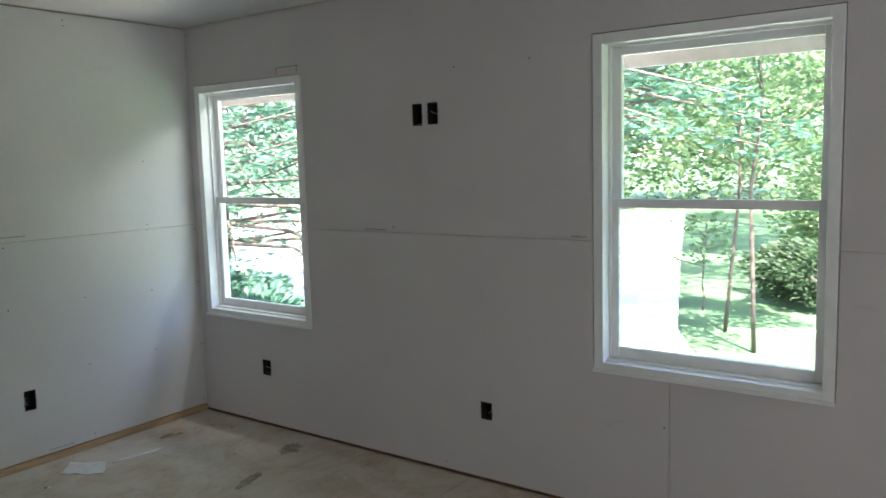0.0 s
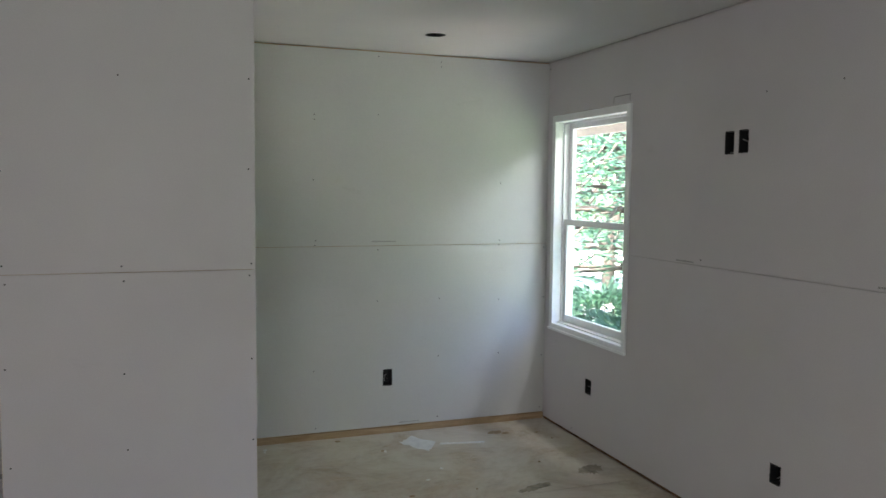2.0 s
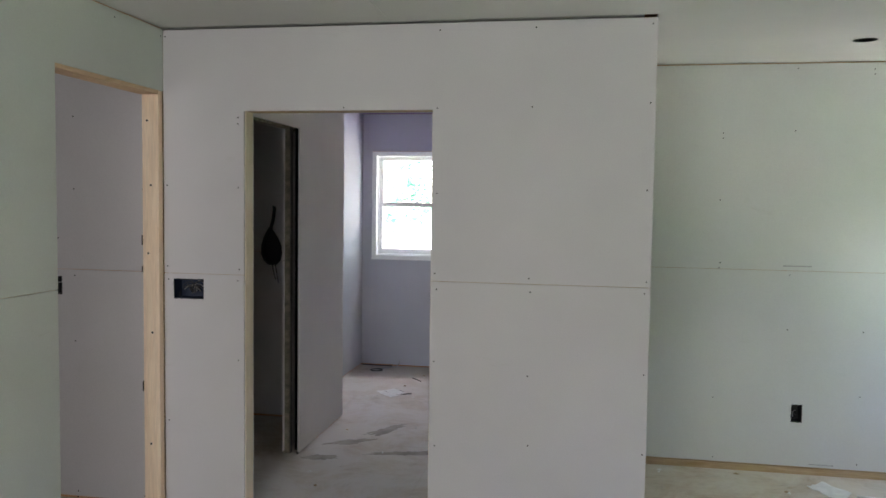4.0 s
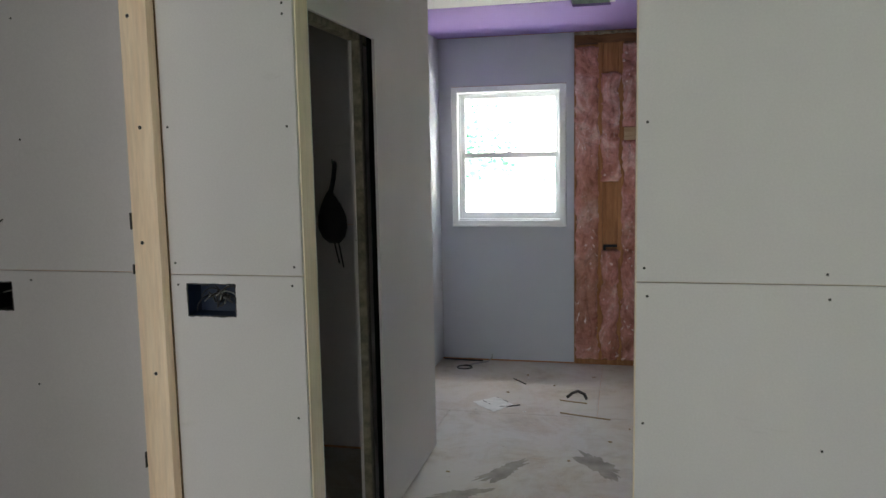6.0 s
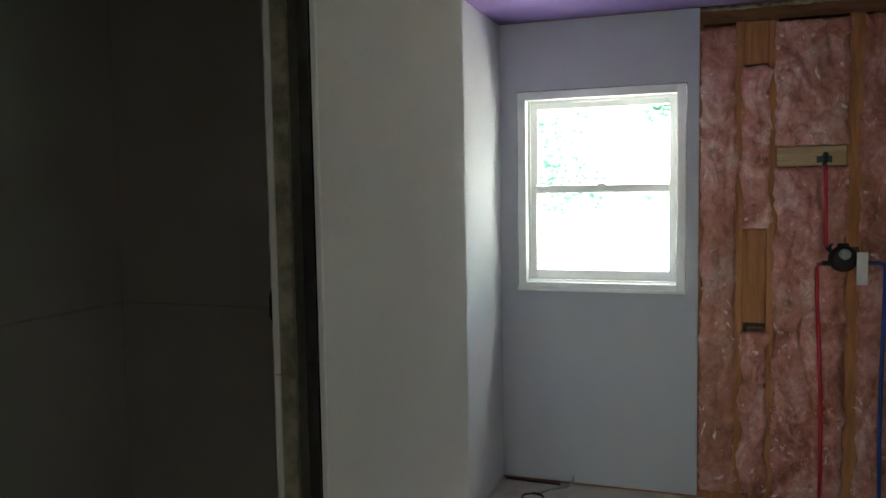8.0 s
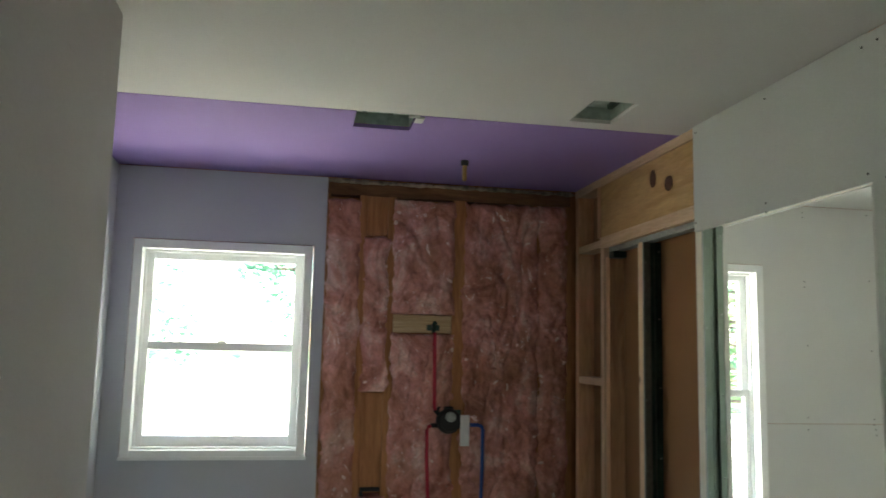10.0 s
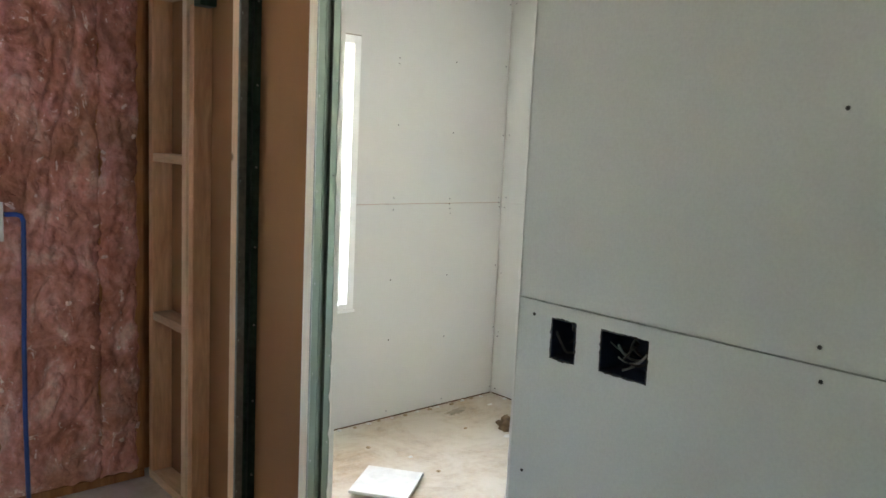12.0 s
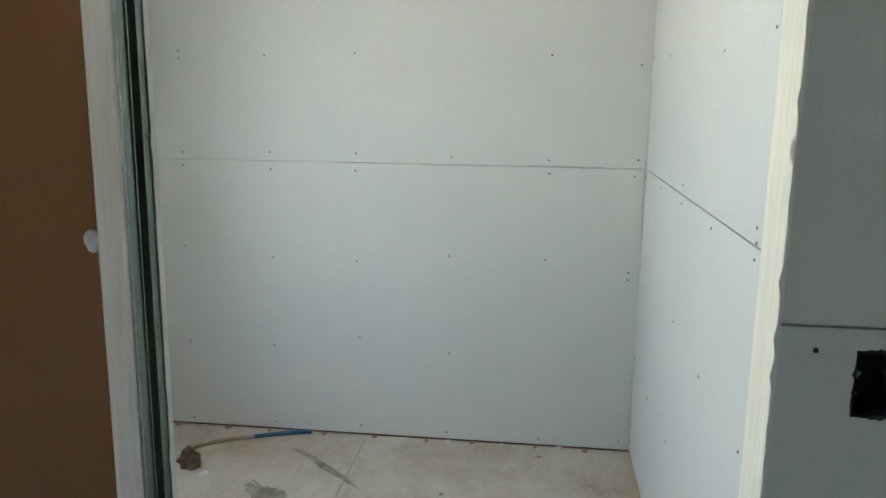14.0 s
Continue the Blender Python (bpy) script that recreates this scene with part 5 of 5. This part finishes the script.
print_line("y", YA, 0.865, 1.243, 0.16, 0.010, 1)
print_line("y", YA, 1.05, 0.060, 0.14, 0.008, 2)
print_line("x", XW, -0.30, 1.228, 0.13, 0.010, 3)
print_line("x", XW, -1.44, 1.232, 0.07, 0.009, 4)
mark("x", XW, 0.29, 2.125, 0.47, 2.129, GRAPHITE)
mark("x", XW, 0.466, 2.09, 0.470, 2.125, GRAPHITE)
mark("x", XW, 0.30, 2.092, 0.304, 2.125, GRAPHITE)

# ---- outdoors ----
ground = structure(mesh_object("ground", slab("z", -0.9, -0.5, [(-400, -400, 400, 400)]), LAWN), "mown green lawn", "lawn")
drive = bmesh.new()
for ring in ([(2.4, -2.6), (4.2, -1.9), (6.4, -0.6), (8.0, 0.2), (13.0, 1.9), (26.0, 6.2), (26.0, 26.0), (9.9, 26.0), (9.3, 10.0), (7.4, 7.4), (5.6, 4.6), (2.4, 2.4)],
             [(-30.0, 4.9), (4.2, 4.9), (9.0, 10.5), (9.9, 60.0), (-60.0, 60.0)]):
    f = drive.faces.new([drive.verts.new((x, y, -0.488)) for x, y in ring])
    ext = bmesh.ops.extrude_face_region(drive, geom=[f])
    for v in ext["geom"]:
        if isinstance(v, bmesh.types.BMVert):
            v.co.z = -0.51
bmesh.ops.recalc_face_normals(drive, faces=drive.faces)
structure(mesh_object("driveway", drive, GRAVEL), "pale sunlit gravel drive", "drive")


def leaf_mesh(name, centres, size, seed, mat, parent, flat=0.3, long=1.7):
    g = np.random.default_rng(seed)
    n = len(centres)
    a = g.normal(size=(n, 3))
    a[:, 2] *= flat
    a /= np.linalg.norm(a, axis=1)[:, None]
    b = np.cross(a, g.normal(size=(n, 3)))
    b /= np.linalg.norm(b, axis=1)[:, None]
    s = size * g.uniform(0.6, 1.3, (n, 1))
    c = np.asarray(centres)
    up = np.cross(a, b) * s * 0.12
    v = np.stack([c - a * s * long / 2, c + b * s / 2 + up, c + a * s * long / 2, c - b * s / 2 + up], 1).reshape(-1, 3)
    me = bpy.data.meshes.new(name)
    me.from_pydata(v.tolist(), [], [(4 * k, 4 * k + 1, 4 * k + 2, 4 * k + 3) for k in range(n)])
    me.materials.append(mat)
    ob = new(name, me)
    ob.parent = parent
    return ob


def join_tubes(pieces):
    bm = bmesh.new()
    for pts, radii in pieces:
        t = tube(pts, 0, 7, radii)
        me = bpy.data.meshes.new("tmp")
        t.to_mesh(me)
        t.free()
        bm.from_mesh(me)
        bpy.data.meshes.remove(me)
    return bm


def broadleaf(at, height, spread, leaves, seed, label, first=0.3, girth=None, size=0.075, mat=LEAF):
    rng = random.Random(seed)
    top = tagged(empty("tree", (*at, -0.5)), label, "tree", "garden trees")
    g = girth or height * 0.016
    pts = [Vector((0, 0, -0.05))]
    for k in range(1, 8):
        sway = min(0.14, height * 0.018)
        pts.append(Vector((pts[-1].x + rng.uniform(-sway, sway), pts[-1].y + rng.uniform(-sway, sway), height * 0.92 * k / 7)))
    pieces = [(pts, [g * (1 - 0.12 * k) for k in range(8)])]
    tips = []
    for k in range(18):
        h = first + (0.98 - first) * (k + rng.random()) / 18
        base = pts[0].lerp(pts[-1], min(1, h))
        i = min(6, int(h * 7))
        base = pts[i].lerp(pts[i + 1], min(1.0, h * 7 - i))
        a = k * 2.4 + rng.uniform(-0.4, 0.4)
        ln = spread * (0.55 + 0.6 * math.sin(math.pi * min(1, (h - first) / (1 - first) * 0.85 + 0.15))) * rng.uniform(0.6, 1.1)
        end = base + Vector((math.cos(a) * ln, math.sin(a) * ln, ln * rng.uniform(0.1, 0.55)))
        mid = (base + end) / 2 + Vector((rng.uniform(-0.15, 0.15), rng.uniform(-0.15, 0.15), ln * 0.08))
        pieces.append(([base, mid, end], [g * 0.35, g * 0.22, g * 0.06]))
        for m in range(3):
            s0 = mid.lerp(end, rng.random())
            e2 = s0 + Vector((rng.uniform(-1, 1), rng.uniform(-1, 1), rng.uniform(-0.2, 0.8))) * ln * 0.35
            pieces.append(([s0, e2], [g * 0.12, g * 0.03]))
            tips += [e2, s0.lerp(e2, 0.6)]
        tips += [end, mid.lerp(end, 0.5)]
    part("trunk", join_tubes(pieces), BARK, top)
    gn = np.random.default_rng(seed)
    t = np.array([tuple(p) for p in tips])
    c = t[gn.integers(0, len(t), leaves)] + gn.normal(size=(leaves, 3)) * np.array([0.30, 0.30, 0.20]) * spread * 0.42
    leaf_mesh("crown", c, size, seed + 1, mat, top)
    return top


def conifer(at, height, spread, seed, label, tiers=24, start=0.12, dense=38, whorl=4, droop=0.10):
    rng = random.Random(seed)
    top = tagged(empty("conifer", (*at, -0.5)), label, "tree", "garden conifers")
    pieces, cs = [([(0, 0, -0.05), (0.03, 0, height * 0.5), (0, 0, height)], [height * 0.010, height * 0.007, 0.01])], []
    for k in range(tiers):
        h = start + (0.97 - start) * k / tiers
        for m in range(whorl):
            a = k * 1.1 + m * 6.28 / whorl + rng.uniform(-0.4, 0.4)
            ln = spread * (1 - h) ** 0.7 * rng.uniform(0.75, 1.15)
            base = Vector((0, 0, h * height))
            end = base + Vector((math.cos(a) * ln, math.sin(a) * ln, -droop * ln + rng.uniform(-0.1, 0.25)))
            mid = (base + end) / 2 + Vector((0, 0, 0.10 * ln))
            pieces.append(([base, mid, end], [0.034, 0.020, 0.005]))
            for q in range(dense):
                s = rng.uniform(0.25, 1.05)
                p = base.lerp(mid, s * 2) if s < 0.5 else mid.lerp(end, s * 2 - 1)
                w = 0.22 * ln * (1.15 - s)
                cs.append((p.x + rng.gauss(0, w), p.y + rng.gauss(0, w), p.z + rng.gauss(-0.04, 0.05)))
    part("trunk", join_tubes(pieces), BARK, top)
    leaf_mesh("crown", cs, 0.034, seed, NEEDLE, top, 0.3, 3.6)
    return top


def shrub(at, r, h, leaves, seed, label, mat=LEAF):
    rng = random.Random(seed)
    top = tagged(empty("shrub", (*at, -0.5)), label, "shrub", "garden shrubs")
    pieces = []
    for k in range(9):
        a = k * 0.7
        pieces.append(([(0.05 * math.cos(a), 0.05 * math.sin(a), -0.03), (r * 0.4 * math.cos(a), r * 0.4 * math.sin(a), h * 0.5), (r * 0.75 * math.cos(a), r * 0.75 * math.sin(a), h * rng.uniform(0.7, 1.0))], [0.02, 0.013, 0.004]))
    part("stems", join_tubes(pieces), BARK, top)
    g = np.random.default_rng(seed)
    d = g.normal(size=(leaves, 3))
    d /= np.linalg.norm(d, axis=1)[:, None]
    c = d * g.uniform(0.45, 1.0, (leaves, 1)) ** 0.5 * np.array([r, r, h * 0.5]) * (1 + 0.25 * np.sin(d[:, :1] * 7) * np.cos(d[:, 1:2] * 6)) + np.array([0, 0, h * 0.52])
    c[:, 2] = np.maximum(c[:, 2], 0.02)
    leaf_mesh("crown", c, 0.055, seed, mat, top)
    return top


broadleaf((7.29, -0.85), 6.5, 1.2, 5000, 3, "slim young tree with sunlit green leaves", 0.26, 0.026, 0.05)
broadleaf((8.13, -0.31), 6.2, 1.2, 4500, 4, "slim leaning young tree with sparse leaves", 0.26, 0.025, 0.05)
broadleaf((9.24, 0.30), 1.3, 0.4, 300, 22, "small sapling at the lawn's edge", 0.45, 0.016, 0.045)
broadleaf((13.0, -1.8), 10.0, 3.8, 24000, 5, "tall broadleaf tree behind the lawn", 0.22, None, 0.07)
broadleaf((19.0, 0.4), 11.5, 4.4, 15000, 6, "tall broadleaf tree beyond the drive", 0.24, None, 0.09)
broadleaf((27.5, 9.5), 11.0, 4.2, 9000, 7, "tall broadleaf tree beyond the drive", 0.3, None, 0.09)
broadleaf((16.5, 14.5), 12.0, 4.6, 9000, 8, "tall broadleaf tree beyond the drive", 0.2, None, 0.09)
broadleaf((10.0, 20.0), 12.0, 4.6, 9000, 9, "tall broadleaf tree by the drive", 0.2, None, 0.09)
conifer((5.5, 5.3), 9.0, 2.9, 10, "conifer with bare arching branches near the house", 30, 0.12, 85, 7, 0.22)
broadleaf((7.4, 9.0), 8.0, 2.6, 9000, 23, "broad green tree beyond the conifer", 0.15, None, 0.08, NEEDLE)
conifer((7.0, 2.0), 10.0, 3.9, 12, "blue-green conifer with long drooping branches", 28, 0.225, 210, 10, 0.10)
conifer((5.3, 9.6), 10.0, 3.0, 13, "dark conifer with open branches", 24, 0.14, 80)
shrub((10.6, -1.15), 1.25, 0.85, 9000, 14, "low dense dark green shrub on the lawn", DARKLEAF)
shrub((12.6, -1.5), 1.7, 2.2, 12000, 15, "tall pale green shrub behind the low one")
shrub((3.9, 2.9), 0.8, 0.85, 6000, 16, "leafy shrub close to the house wall", NEEDLE)
shrub((4.6, 4.6), 0.9, 0.9, 6000, 17, "leafy shrub close to the house wall", NEEDLE)
broadleaf((-6.0, 14.8), 9.0, 3.8, 6500, 19, "thin-leaved tree across the pale yard", 0.2, None, 0.10, NEEDLE)
broadleaf((-0.9, 15.5), 9.5, 2.8, 5200, 20, "thin-leaved tree across the pale yard", 0.2, None, 0.10, NEEDLE)
broadleaf((3.6, 11.0), 8.5, 3.0, 4200, 21, "leafy tree across the pale yard", 0.15, None, 0.12)

# far woods, closing the view
gw = np.random.default_rng(5)
pts = []
for k in range(210):
    a = radians(-70 + 200 * k / 209 + gw.uniform(-0.5, 0.5))
    d = gw.uniform(27, 40)
    if math.degrees(a) > 72:
        continue
    if math.degrees(a) > 22 and k % 3:
        continue
    c, h = np.array([d * math.cos(a), d * math.sin(a), 0]), gw.uniform(6, 12)
    p = gw.normal(size=(1300, 3)) * np.array([1.5, 1.5, h * 0.26]) + c + np.array([0, 0, h * 0.5 - 0.5])
    pts.append(p[p[:, 2] > -0.5])
woods = new("far_woods")
tagged(woods, "distant leafy woods round the yard", "woods", kind="stuff")
leaf_mesh("foliage", np.concatenate(pts), 0.17, 9, LEAF, woods)
